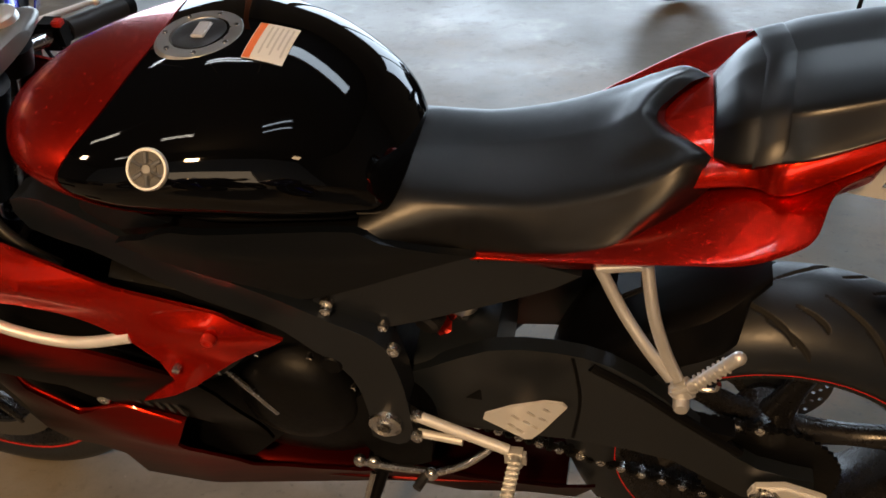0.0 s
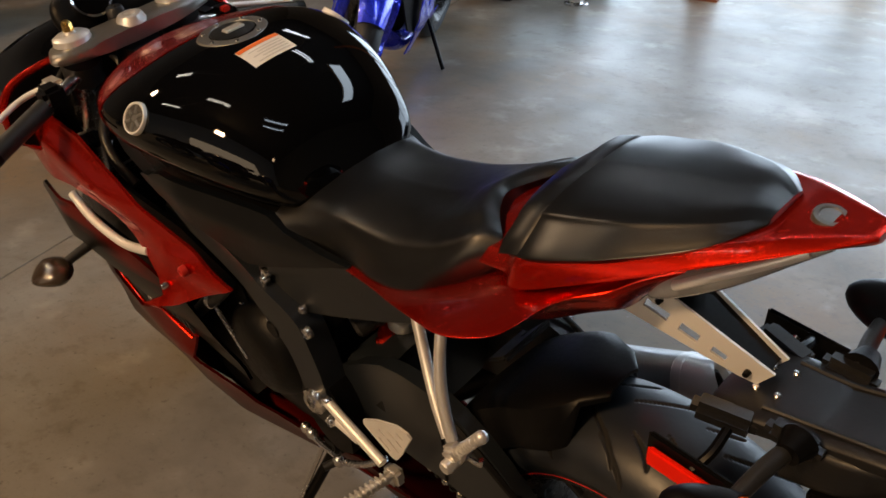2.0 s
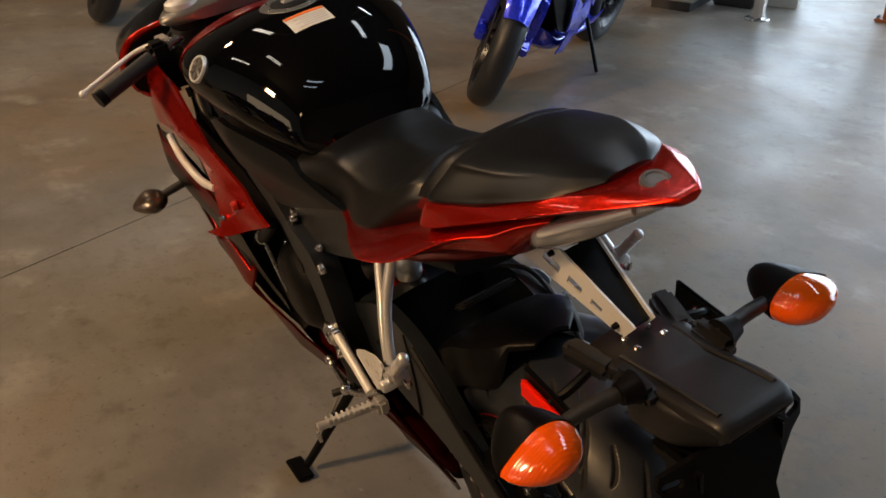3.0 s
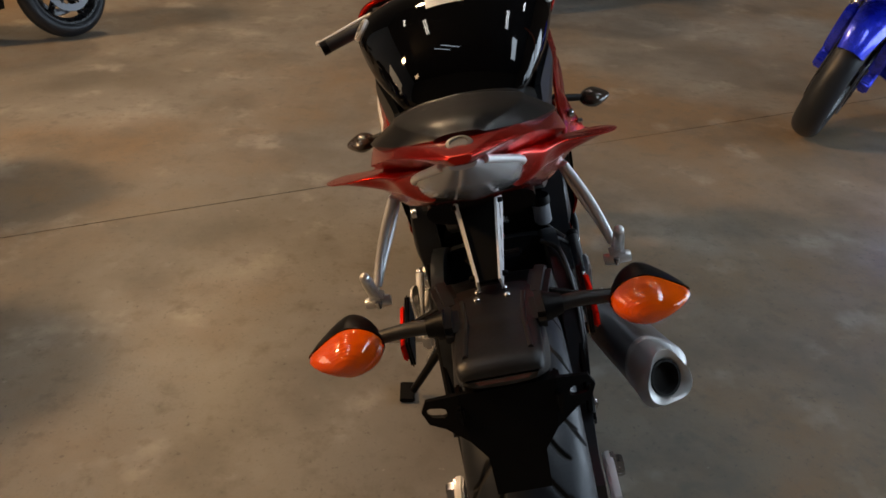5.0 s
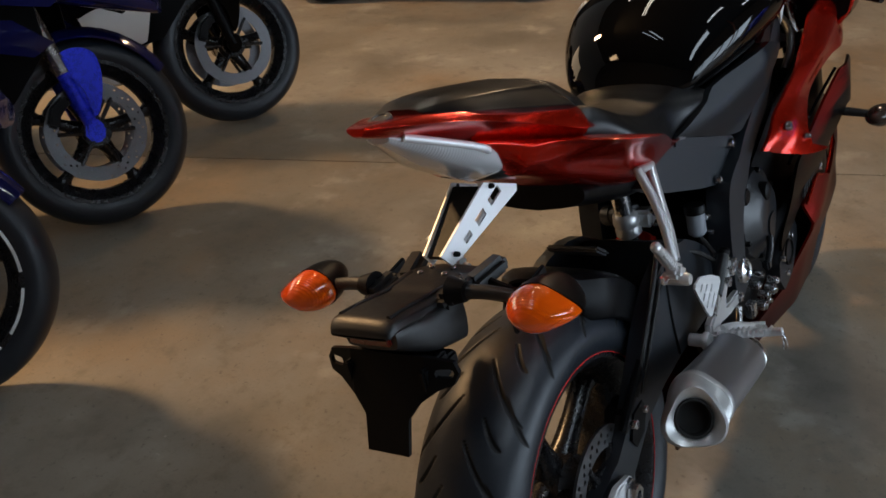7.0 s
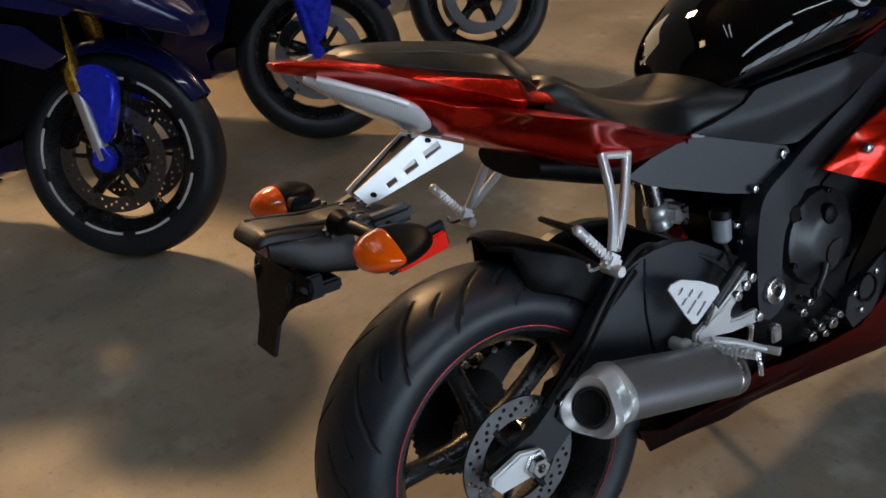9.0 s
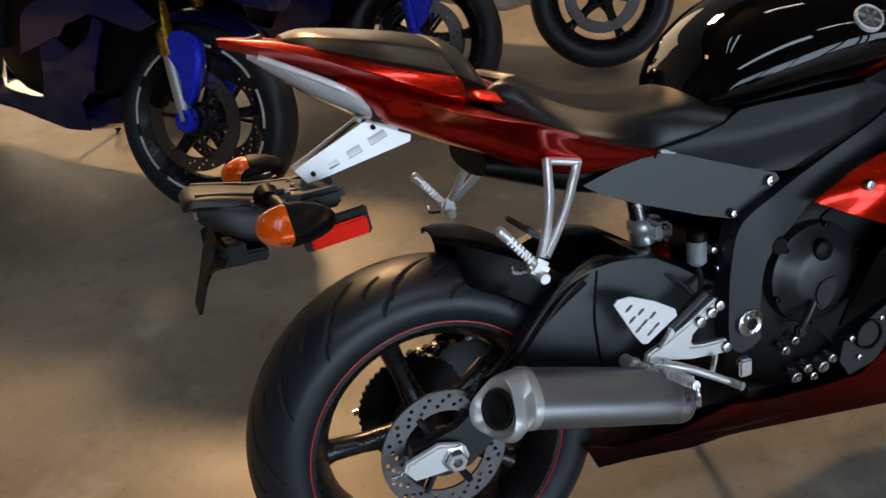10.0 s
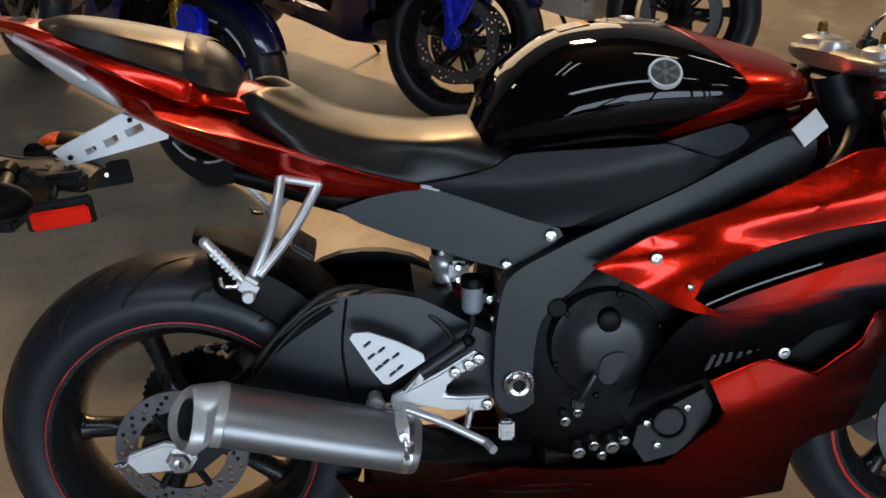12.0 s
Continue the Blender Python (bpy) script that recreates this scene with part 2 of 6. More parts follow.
def catmull(pts, n):
    """n points along a smooth line through the given ones."""
    p = np.array(pts, float)
    k = len(p)
    t = np.linspace(0, k - 1, n)
    i = np.clip(t.astype(int), 0, k - 2)
    f = (t - i)[:, None]
    a, b, c, d = p[np.clip(i - 1, 0, k - 1)], p[i], p[i + 1], p[np.clip(i + 2, 0, k - 1)]
    return 0.5 * (2 * b + (c - a) * f + (2 * a - 5 * b + 4 * c - d) * f ** 2 + (3 * b - a - 3 * c + d) * f ** 3)


def skin(rings, closed=True, caps=True):
    """A bmesh over rings of equal point counts."""
    bm = bmesh.new()
    vs = [[bm.verts.new(q) for q in r] for r in rings]
    n = len(vs[0])
    for a, b in zip(vs, vs[1:]):
        for j in range(n if closed else n - 1):
            bm.faces.new((a[j], a[(j + 1) % n], b[(j + 1) % n], b[j]))
    if caps and closed:
        bm.faces.new(vs[0][::-1])
        bm.faces.new(vs[-1])
    return bm


def loft(sections, nu=24, nv=24):
    """A body symmetric about y = 0: sections of (x, half profile of (y, z) from top to bottom), smoothed both ways."""
    halves = np.array([[(x, y, z) for y, z in prof] for x, prof in sections], float)
    lines = np.array([catmull(h, nv) for h in halves])
    grid = np.array([catmull(lines[:, j], nu) for j in range(nv)]).transpose(1, 0, 2)
    rings = []
    for r in grid:
        mirror = r[::-1] * np.array([1, -1, 1])
        ring = np.concatenate([r, mirror])
        keep = [ring[0]]
        for q in ring[1:]:
            if np.linalg.norm(q - keep[-1]) > 0:
                keep.append(q)
        rings.append(ring)
    bm = skin([[tuple(q) for q in r] for r in rings])
    bmesh.ops.remove_doubles(bm, verts=bm.verts[:], dist=0.0004)
    return bm


def tube(pts, r, sides=10, n=None, r2=None):
    """A round bar along a smooth line."""
    p = catmull(pts, n or max(2, (len(pts) - 1) * 6)) if len(pts) > 2 else np.array(pts, float)
    rings = []
    up = Vector((0.13, 0.21, 0.97))
    for i, q in enumerate(p):
        d = Vector(p[min(i + 1, len(p) - 1)] - p[max(i - 1, 0)]).normalized()
        s = d.cross(up)
        if s.length < 0.2:
            s = d.cross(Vector((1, 0, 0)))
        s.normalize()
        u = s.cross(d)
        rad = r + ((r2 if r2 is not None else r) - r) * i / max(1, len(p) - 1)
        rings.append([tuple(Vector(q) + (s * math.cos(a) + u * math.sin(a)) * rad) for a in [2 * math.pi * k / sides for k in range(sides)]])
    return skin(rings)


def lathe(profile, centre, axis="y", n=40, closed=False):
    """Turns a profile of (radius, along) about an axis through the centre."""
    cx, cy, cz = centre
    rings = []
    for k in range(n):
        a = 2 * math.pi * k / n
        c, s = math.cos(a), math.sin(a)
        if axis == "y":
            rings.append([(cx + r * c, cy + h, cz + r * s) for r, h in profile])
        elif axis == "z":
            rings.append([(cx + r * c, cy + r * s, cz + h) for r, h in profile])
        else:
            rings.append([(cx + h, cy + r * c, cz + r * s) for r, h in profile])
    bm = bmesh.new()
    vs = [[bm.verts.new(q) for q in r] for r in rings]
    m = len(profile)
    for i in range(n):
        for j in range(m if closed else m - 1):
            bm.faces.new((vs[i][j], vs[(i + 1) % n][j], vs[(i + 1) % n][(j + 1) % m], vs[i][(j + 1) % m]))
    bmesh.ops.remove_doubles(bm, verts=bm.verts[:], dist=1e-5)
    return bm


def turned(profile, a, b, n=24):
    """A lathe whose axis runs from a to b; profile of (radius, metres along)."""
    bm = lathe(profile, (0, 0, 0), "z", n)
    m = Matrix.Translation(a) @ (Vector(b) - Vector(a)).to_track_quat("Z", "Y").to_matrix().to_4x4()
    bmesh.ops.transform(bm, matrix=m, verts=bm.verts[:])
    return bm


def plate(outline, y0, y1, bevel=0.003, smooth=0, holes=()):
    """A plate in the xz plane between y0 and y1, outline of (x, z)."""
    pts = list(outline)
    if smooth:
        pts = [tuple(q) for q in catmull(pts + pts[:1], len(pts) * smooth + 1)[:-1]]
    bm = bmesh.new()
    edges = []
    for loop in (pts, *holes):
        vs = [bm.verts.new((x, y0, z)) for x, z in loop]
        edges += [bm.edges.new((vs[i], vs[(i + 1) % len(vs)])) for i in range(len(vs))]
    if holes:
        bmesh.ops.triangle_fill(bm, edges=edges, use_beauty=True, use_dissolve=False)
    else:
        bm.faces.new(bm.verts[:])
    r = bmesh.ops.extrude_face_region(bm, geom=bm.faces[:])
    bmesh.ops.translate(bm, verts=[v for v in r["geom"] if isinstance(v, bmesh.types.BMVert)], vec=(0, y1 - y0, 0))
    if bevel:
        bmesh.ops.recalc_face_normals(bm, faces=bm.faces[:])
        sharp = [e for e in bm.edges if e.is_manifold and e.calc_face_angle(0) > 1.0]
        bmesh.ops.bevel(bm, geom=sharp, offset=bevel, segments=2, affect="EDGES", clamp_overlap=True)
    return bm


def panel(outline, depth, thick=0.006, step=0.03, smooth=4):
    """A curved cover: an (x, z) outline laid on y = depth(x, z), with thickness inwards."""
    pts = list(outline)
    if smooth:
        pts = [tuple(q) for q in catmull(pts + pts[:1], len(pts) * smooth + 1)[:-1]]
    bm = bmesh.new()
    bm.faces.new([bm.verts.new((x, 0, z)) for x, z in pts])
    xs, zs = [p[0] for p in pts], [p[1] for p in pts]
    for lo, hi, no in ((min(xs), max(xs), (1, 0, 0)), (min(zs), max(zs), (0, 0, 1))):
        v = lo + step
        while v < hi - step * 0.3:
            bmesh.ops.bisect_plane(bm, geom=bm.faces[:] + bm.edges[:] + bm.verts[:], plane_co=[v * k for k in no], plane_no=no)
            v += step
    for v in bm.verts:
        v.co.y = depth(v.co.x, v.co.z)
    sgn = 1 if sum(v.co.y for v in bm.verts) > 0 else -1
    r = bmesh.ops.extrude_face_region(bm, geom=bm.faces[:])
    bmesh.ops.translate(bm, verts=[v for v in r["geom"] if isinstance(v, bmesh.types.BMVert)], vec=(0, -sgn * thick, 0))
    return bm


def block(cx, cy, cz, sx, sy, sz, bevel=0.004, rot=None):
    bm = bmesh.new()
    bmesh.ops.create_cube(bm, size=1)
    bmesh.ops.scale(bm, vec=(sx, sy, sz), verts=bm.verts[:])
    if bevel:
        bmesh.ops.bevel(bm, geom=bm.edges[:], offset=min(bevel, 0.45 * min(sx, sy, sz)), segments=2, affect="EDGES")
    m = Matrix.Translation((cx, cy, cz)) @ (Euler([radians(a) for a in rot]).to_matrix().to_4x4() if rot else Matrix())
    bmesh.ops.transform(bm, matrix=m, verts=bm.verts[:])
    return bm


def blob(centre, radii, n=20, m=12, shape=None):
    """An ellipsoid with an optional shaping of its points in unit space."""
    bm = bmesh.new()
    bmesh.ops.create_uvsphere(bm, u_segments=n, v_segments=m, radius=1)
    for v in bm.verts:
        q = shape(v.co.copy()) if shape else v.co
        v.co = Vector((centre[0] + q.x * radii[0], centre[1] + q.y * radii[1], centre[2] + q.z * radii[2]))
    return bm


def joined(*bms):
    out = bmesh.new()
    for b in bms:
        me = bpy.data.meshes.new("tmp")
        b.to_mesh(me)
        b.free()
        out.from_mesh(me)
        bpy.data.meshes.remove(me)
    return out


def slot(cx, cz, l, w, ang, n=5):
    """A rounded slot outline in the xz plane."""
    a = radians(ang)
    d, q = (math.cos(a), math.sin(a)), (-math.sin(a), math.cos(a))
    out = []
    for s, base in ((1, -90), (-1, 90)):
        for k in range(n):
            b = radians(base + 180 * k / (n - 1))
            u, v = s * (l / 2 - w / 2) + math.cos(b) * w / 2, math.sin(b) * w / 2
            out.append((cx + d[0] * u + q[0] * v, cz + d[1] * u + q[1] * v))
    return out


def lerp_table(x, table):
    """Linear reading of a table of (x, a, b, ...) rows."""
    t = np.array(table, float)
    return [float(np.interp(x, t[:, 0], t[:, k])) for k in range(1, t.shape[1])]


# ---- the hall ----
def slab(name, x0, x1, y0, y1, z0, z1, mat, label, category):
    ob = part(name, block((x0 + x1) / 2, (y0 + y1) / 2, (z0 + z1) / 2, x1 - x0, y1 - y0, z1 - z0, 0), mat, smooth=False)
    return tagged(ob, label, category, kind="structure")


X0, X1, Y0, Y1, H = -7.0, 10.0, -6.4, 8.5, 6.2
JA, JB = Vector((1.34, 1.80, 0)), Vector((2.80, -1.27, 0))


def floor_slabs():
    """The concrete floor, cut by one sawn joint that runs across it."""
    d = (JB - JA).normalized()
    a = JA - d * ((Y1 + 0.2 - JA.y) / d.y * -1)
    b = JA + d * ((Y0 - 0.2 - JA.y) / d.y)
    n = Vector((-d.y, d.x, 0)) * 0.003
    bm = bmesh.new()
    for s, xe in ((1, X1 + 0.2), (-1, X0 - 0.2)):
        side = n if (n.x > 0) == (s > 0) else -n
        q = [a + side, b + side, Vector((xe, Y0 - 0.2, 0)), Vector((xe, Y1 + 0.2, 0))]
        f = bm.faces.new([bm.verts.new(v) for v in q])
        r = bmesh.ops.extrude_face_region(bm, geom=[f])
        bmesh.ops.translate(bm, verts=[v for v in r["geom"] if isinstance(v, bmesh.types.BMVert)], vec=(0, 0, -0.12))
    bot = [bm.verts.new(v) for v in ((X0, Y0, -0.008), (X1, Y0, -0.008), (X1, Y1, -0.008), (X0, Y1, -0.008))]
    bm.faces.new(bot)
    return tagged(part("floor", bm, CONCRETE, smooth=False), "stained brown-grey concrete floor with a sawn joint", "floor", kind="structure")


floor_slabs()
# north wall is split around an opening added for the warm fill
slab("wall_north_left", X0 - 0.2, -2.3, Y1, Y1 + 0.2, 0, H, WALLPAINT, "pale painted bounce wall behind the parked motorcycles", "wall")
slab("wall_north_right", 2.9, X1 + 0.2, Y1, Y1 + 0.2, 0, H, WALLPAINT, "pale painted bounce wall behind the parked motorcycles", "wall")
slab("wall_north_lintel", -2.3, 2.9, Y1, Y1 + 0.2, 3.05, H, WALLPAINT, "painted lintel over the opening added for warm fill", "wall")
slab("wall_north_sill", -2.3, 2.9, Y1, Y1 + 0.2, 0, 0.08, WALLPAINT, "low painted wall under the opening added for warm fill", "wall")
slab("wall_east", X1, X1 + 0.2, Y0, Y1, 0, H, DARKWALL, "dark painted wall of the hall", "wall")
slab("wall_west", X0 - 0.2, X0, Y0, Y1, 0, H, DARKWALL, "dark painted wall of the hall", "wall")
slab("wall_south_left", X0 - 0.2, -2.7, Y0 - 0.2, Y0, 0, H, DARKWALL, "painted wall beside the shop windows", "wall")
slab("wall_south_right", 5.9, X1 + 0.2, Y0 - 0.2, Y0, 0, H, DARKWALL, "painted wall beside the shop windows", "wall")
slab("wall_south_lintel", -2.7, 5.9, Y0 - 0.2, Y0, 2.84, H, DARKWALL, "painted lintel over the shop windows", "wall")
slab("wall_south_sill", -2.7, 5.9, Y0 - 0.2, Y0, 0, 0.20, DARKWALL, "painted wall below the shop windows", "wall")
slab("ceiling", X0 - 0.2, X1 + 0.2, Y0 - 0.2, Y1 + 0.2, H, H + 0.2, CEILPAINT, "dark ceiling of the hall", "ceiling")
for k in range(6):
    xk = -2.7 + 8.6 * k / 5
    mul = part("window_mullion", block(xk, Y0 - 0.05, 1.52, 0.16, 0.12, 2.64, 0.01), DARKWALL, smooth=False)
    tagged(mul, "dark upright between the shop windows", "window frame", kind="structure")


# ---- motorcycles: x runs forward, y to the bike's left, z up from the ground, rear axle at x = 0 ----
def tyre_mesh(centre, radius, half, rise, around, across, grooves):
    """A tyre about a y axis; grooves cut curved slashes into the tread."""
    cx, cy, cz = centre
    n_t, n_p = around, across
    th = np.arange(n_t) * 2 * math.pi / n_t
    ph = np.radians(np.linspace(-118, 118, n_p))
    T, P = np.meshgrid(th, ph, indexing="ij")
    depth = np.zeros_like(T)
    if grooves:
        period = 2 * math.pi / 15
        for side in (1, -1):
            for lo, hi, off, slant in ((6, 62, 0.0, 0.30), (34, 78, 0.42, 0.20), (20, 44, 0.72, 0.14)):
                a = np.degrees(side * P)
                u = (a - lo) / (hi - lo)
                line = off * period + slant * (1 - (1 - np.clip(u, 0, 1)) ** 1.7) + (0.5 * period if side < 0 else 0)
                d = np.abs((T - line + period / 2) % period - period / 2) * radius
                w = 0.0056 * np.sqrt(np.clip(1 - (2 * u - 1) ** 2, 0, 1))
                depth = np.maximum(depth, np.where((u > 0) & (u < 1), np.clip((w - d) / 0.0030, 0, 1), 0) * 0.0055)
    R = radius - rise + (rise - depth) * np.cos(P)
    Y = (half - depth * 0.3) * np.sin(P)
    co = np.stack([cx + R * np.cos(T), cy + Y, cz + R * np.sin(T)], -1).reshape(-1, 3)
    i, j = np.meshgrid(np.arange(n_t), np.arange(n_p - 1), indexing="ij")
    k = (i + 1) % n_t
    faces = np.stack([i * n_p + j, k * n_p + j, k * n_p + j + 1, i * n_p + j + 1], -1).reshape(-1, 4)
    me = bpy.data.meshes.new("tyre")
    me.from_pydata(co.tolist(), [], faces.tolist())
    me.polygons.foreach_set("use_smooth", [True] * len(me.polygons))
    me.materials.append(RUBBER)
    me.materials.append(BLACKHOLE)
    # groove faces take the black, so their shade is in the colour
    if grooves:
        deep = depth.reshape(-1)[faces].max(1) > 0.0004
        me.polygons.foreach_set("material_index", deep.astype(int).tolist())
    return me


def wheel(name, parent, centre, radius, half, rise, rim_half, fine, spoke_mat, tape, spokes=5):
    cx, cy, cz = centre
    lip = 0.229
    prof = [(lip, rim_half), (lip + 0.004, rim_half - 0.005), (lip - 0.010, rim_half - 0.012), (0.206, rim_half * 0.55), (0.203, 0), (0.206, -rim_half * 0.55),
            (lip - 0.010, -rim_half + 0.012), (lip + 0.004, -rim_half + 0.005), (lip, -rim_half), (lip - 0.012, -rim_half), (lip - 0.030, -rim_half + 0.020),
            (0.186, -rim_half * 0.4), (0.182, 0), (0.186, rim_half * 0.4), (lip - 0.030, rim_half - 0.020), (lip - 0.012, rim_half)]
    w = part(name, lathe(prof, centre, "y", 64, True), spoke_mat, parent)
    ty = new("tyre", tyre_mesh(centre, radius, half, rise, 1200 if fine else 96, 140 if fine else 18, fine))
    ty.parent = w
    for s in range(spokes):
        a = 2 * math.pi * s / spokes + (0.62 if fine else 0.3)
        c, q = math.cos(a), math.sin(a)
        rings = []
        for r, hw, hy in ((0.035, 0.030, 0.026), (0.07, 0.021, 0.022), (0.12, 0.017, 0.019), (0.17, 0.019, 0.020), (0.195, 0.030, 0.026)):
            ring = []
            for k in range(10):
                b = 2 * math.pi * k / 10
                u, v = hw * math.cos(b), hy * math.sin(b)
                ring.append((cx + c * r - q * u, cy + v, cz + q * r + c * u))
            rings.append(ring)
        part("spoke", skin(rings), spoke_mat, w)
    part("hub", lathe([(0, 0.062), (0.030, 0.062), (0.036, 0.050), (0.052, 0.034), (0.048, 0), (0.052, -0.034), (0.036, -0.050), (0.030, -0.062), (0, -0.062)], centre, "y", 32), spoke_mat, w)
    for side in (1, -1):
        if tape == "ring":
            y = side * (rim_half + 0.0012)
            part("rim_tape", lathe([(lip - 0.0045, y), (lip + 0.0015, y - side * 0.0005), (lip + 0.0015, y - side * 0.004), (lip - 0.0045, y - side * 0.001)], centre, "y", 96, True), REDSTRIPE, w, "thin red rim tape")
        elif tape == "dashes":
            for k in range(9):
                a0 = 2 * math.pi * k / 9
                pts = [(math.cos(a0 + u), math.sin(a0 + u)) for u in np.linspace(0.06, 0.58, 7)]
                bm = bmesh.new()
                for (c1, s1), (c2, s2) in zip(pts, pts[1:]):
                    q = [(cx + r * c, cy + side * (rim_half + 0.0025), cz + r * s) for r, c, s in ((lip - 0.009, c1, s1), (lip - 0.002, c1, s1), (lip - 0.002, c2, s2), (lip - 0.009, c2, s2))]
                    f = bm.faces.new([bm.verts.new(v) for v in q])
                    e = bmesh.ops.extrude_face_region(bm, geom=[f])
                    bmesh.ops.translate(bm, verts=[v for v in e["geom"] if isinstance(v, bmesh.types.BMVert)], vec=(0, -side * 0.003, 0))
                part("rim_tape", bm, WHITE, w, "white dashed rim tape")
    return w


def brake_disc(parent, centre, r_out, r_in, name="brake_disc", n_holes=18, fine=True):
    cx, cy, cz = centre
    ring = [[(cx + r * math.cos(2 * math.pi * k / 48), cz + r * math.sin(2 * math.pi * k / 48)) for k in range(48)] for r in (r_out, r_in)]
    holes = [ring[1]]
    if fine:
        for k in range(n_holes):
            for rr, off in ((0.72, 0), (0.5, 0.33), (0.28, 0.66)):
                r = r_in + (r_out - r_in) * rr
                a = 2 * math.pi * (k + off) / n_holes
                x, z = cx + r * math.cos(a), cz + r * math.sin(a)
                holes.append([(x + 0.0042 * math.cos(b), z + 0.0042 * math.sin(b)) for b in [2 * math.pi * q / 6 for q in range(6)]])
    d = part(name, plate(ring[0], cy - 0.0025, cy + 0.0025, 0, 0, holes), DISC, parent, "drilled steel disc", smooth=False)
    part("carrier", lathe([(0.030, 0.004), (0.046, 0.004), (0.046, -0.004), (0.030, -0.004)], centre, "y", 24, True), RIMBLACK, d)
    for k in range(6):
        a = 2 * math.pi * k / 6
        c, q = math.cos(a), math.sin(a)
        part("carrier_arm", tube([(cx + 0.04 * c, cy, cz + 0.04 * q), (cx + (r_in + 0.006) * c, cy, cz + (r_in + 0.006) * q)], 0.007, 6), RIMBLACK, d)
    return d


def bolt(parent, at, r=0.009, side=-1, mat=None, name="bolt", h=0.007):
    """A domed bolt head that faces out along y."""
    x, y, z = at
    bm = lathe([(0.0, side * h * 0.55), (r * 0.42, side * h * 0.55), (r * 0.5, side * h), (r * 0.85, side * h * 0.9), (r, side * h * 0.35), (r, -side * 0.004), (0, -side * 0.004)], (x, y, z), "y", 14)
    return part(name, bm, mat or STEEL, parent)


TANK_ROWS = [  # x, top, widest height, bottom, half width
    (0.492, 0.842, 0.822, 0.795, 0.070), (0.515, 0.892, 0.838, 0.790, 0.118), (0.55, 0.938, 0.858, 0.790, 0.143), (0.62, 0.981, 0.882, 0.796, 0.174),
    (0.70, 0.998, 0.905, 0.796, 0.196), (0.76, 0.998, 0.912, 0.804, 0.206), (0.82, 0.988, 0.912, 0.816, 0.208), (0.88, 0.972, 0.910, 0.836, 0.196),
    (0.94, 0.956, 0.906, 0.858, 0.168), (0.99, 0.940, 0.898, 0.862, 0.125), (1.03, 0.915, 0.888, 0.866, 0.070)]
TANK = [tuple(r) for r in catmull(TANK_ROWS, 101)]
TANK_EDGE = [tuple(r) for r in catmull([(-90, 0.72), (-48, 0.742), (-30, 0.778), (-12, 0.845), (-2, 0.870), (8, 0.879), (27, 0.864), (57, 0.826), (90, 0.806)], 81)]


def tank_point(x, v, grow=0.0):
    """The tank's skin at x and at the angle v about its length: 0 is the left flank, 90 the top."""
    zt, zm, zb, w = lerp_table(x, TANK)
    c, s = math.cos(v), math.sin(v)
    y = (w + grow) * math.copysign(abs(c) ** 0.97, c)
    z = zm + (zt - zm + grow) * abs(s) ** 1.02 if s > 0 else zm - (zm - zb) * abs(s)
    return (x, y, z)


def tank_edge(v):
    """Where the black tank meets the painted front cover, by angle."""
    a = math.degrees(v)
    a = a if a <= 90 else 180 - a
    return lerp_table(a, TANK_EDGE)[0]


def tank_parts(bike, paint, cover):
    angles = np.radians(np.linspace(-90, 270, 97))[:-1]
    xs0 = TANK[0][0]
    rings = []
    for u in np.linspace(0, 1, 61):
        u = u ** 1.3
        rings.append([tank_point(xs0 + (tank_edge(a) - xs0) * u, a) for a in angles])
    tank = part("fuel_tank", skin(rings), paint, bike)
    rings = []
    for u in np.linspace(0, 1, 21):
        rings.append([tank_point(tank_edge(a) + 0.0015 + (TANK[-1][0] - tank_edge(a) - 0.0015) * u, a, 0.0015) for a in angles])
    part("tank_front_cover", skin(rings), cover, bike, "painted tank front cover")
    return tank


def tank_top_z(x, y):
    """Height of the tank's skin over (x, y)."""
    best = 0
    for a in np.radians(np.linspace(0, 180, 181)):
        q = tank_point(x, a)
        if abs(q[1] - y) < 0.004:
            best = max(best, q[2])
    return best


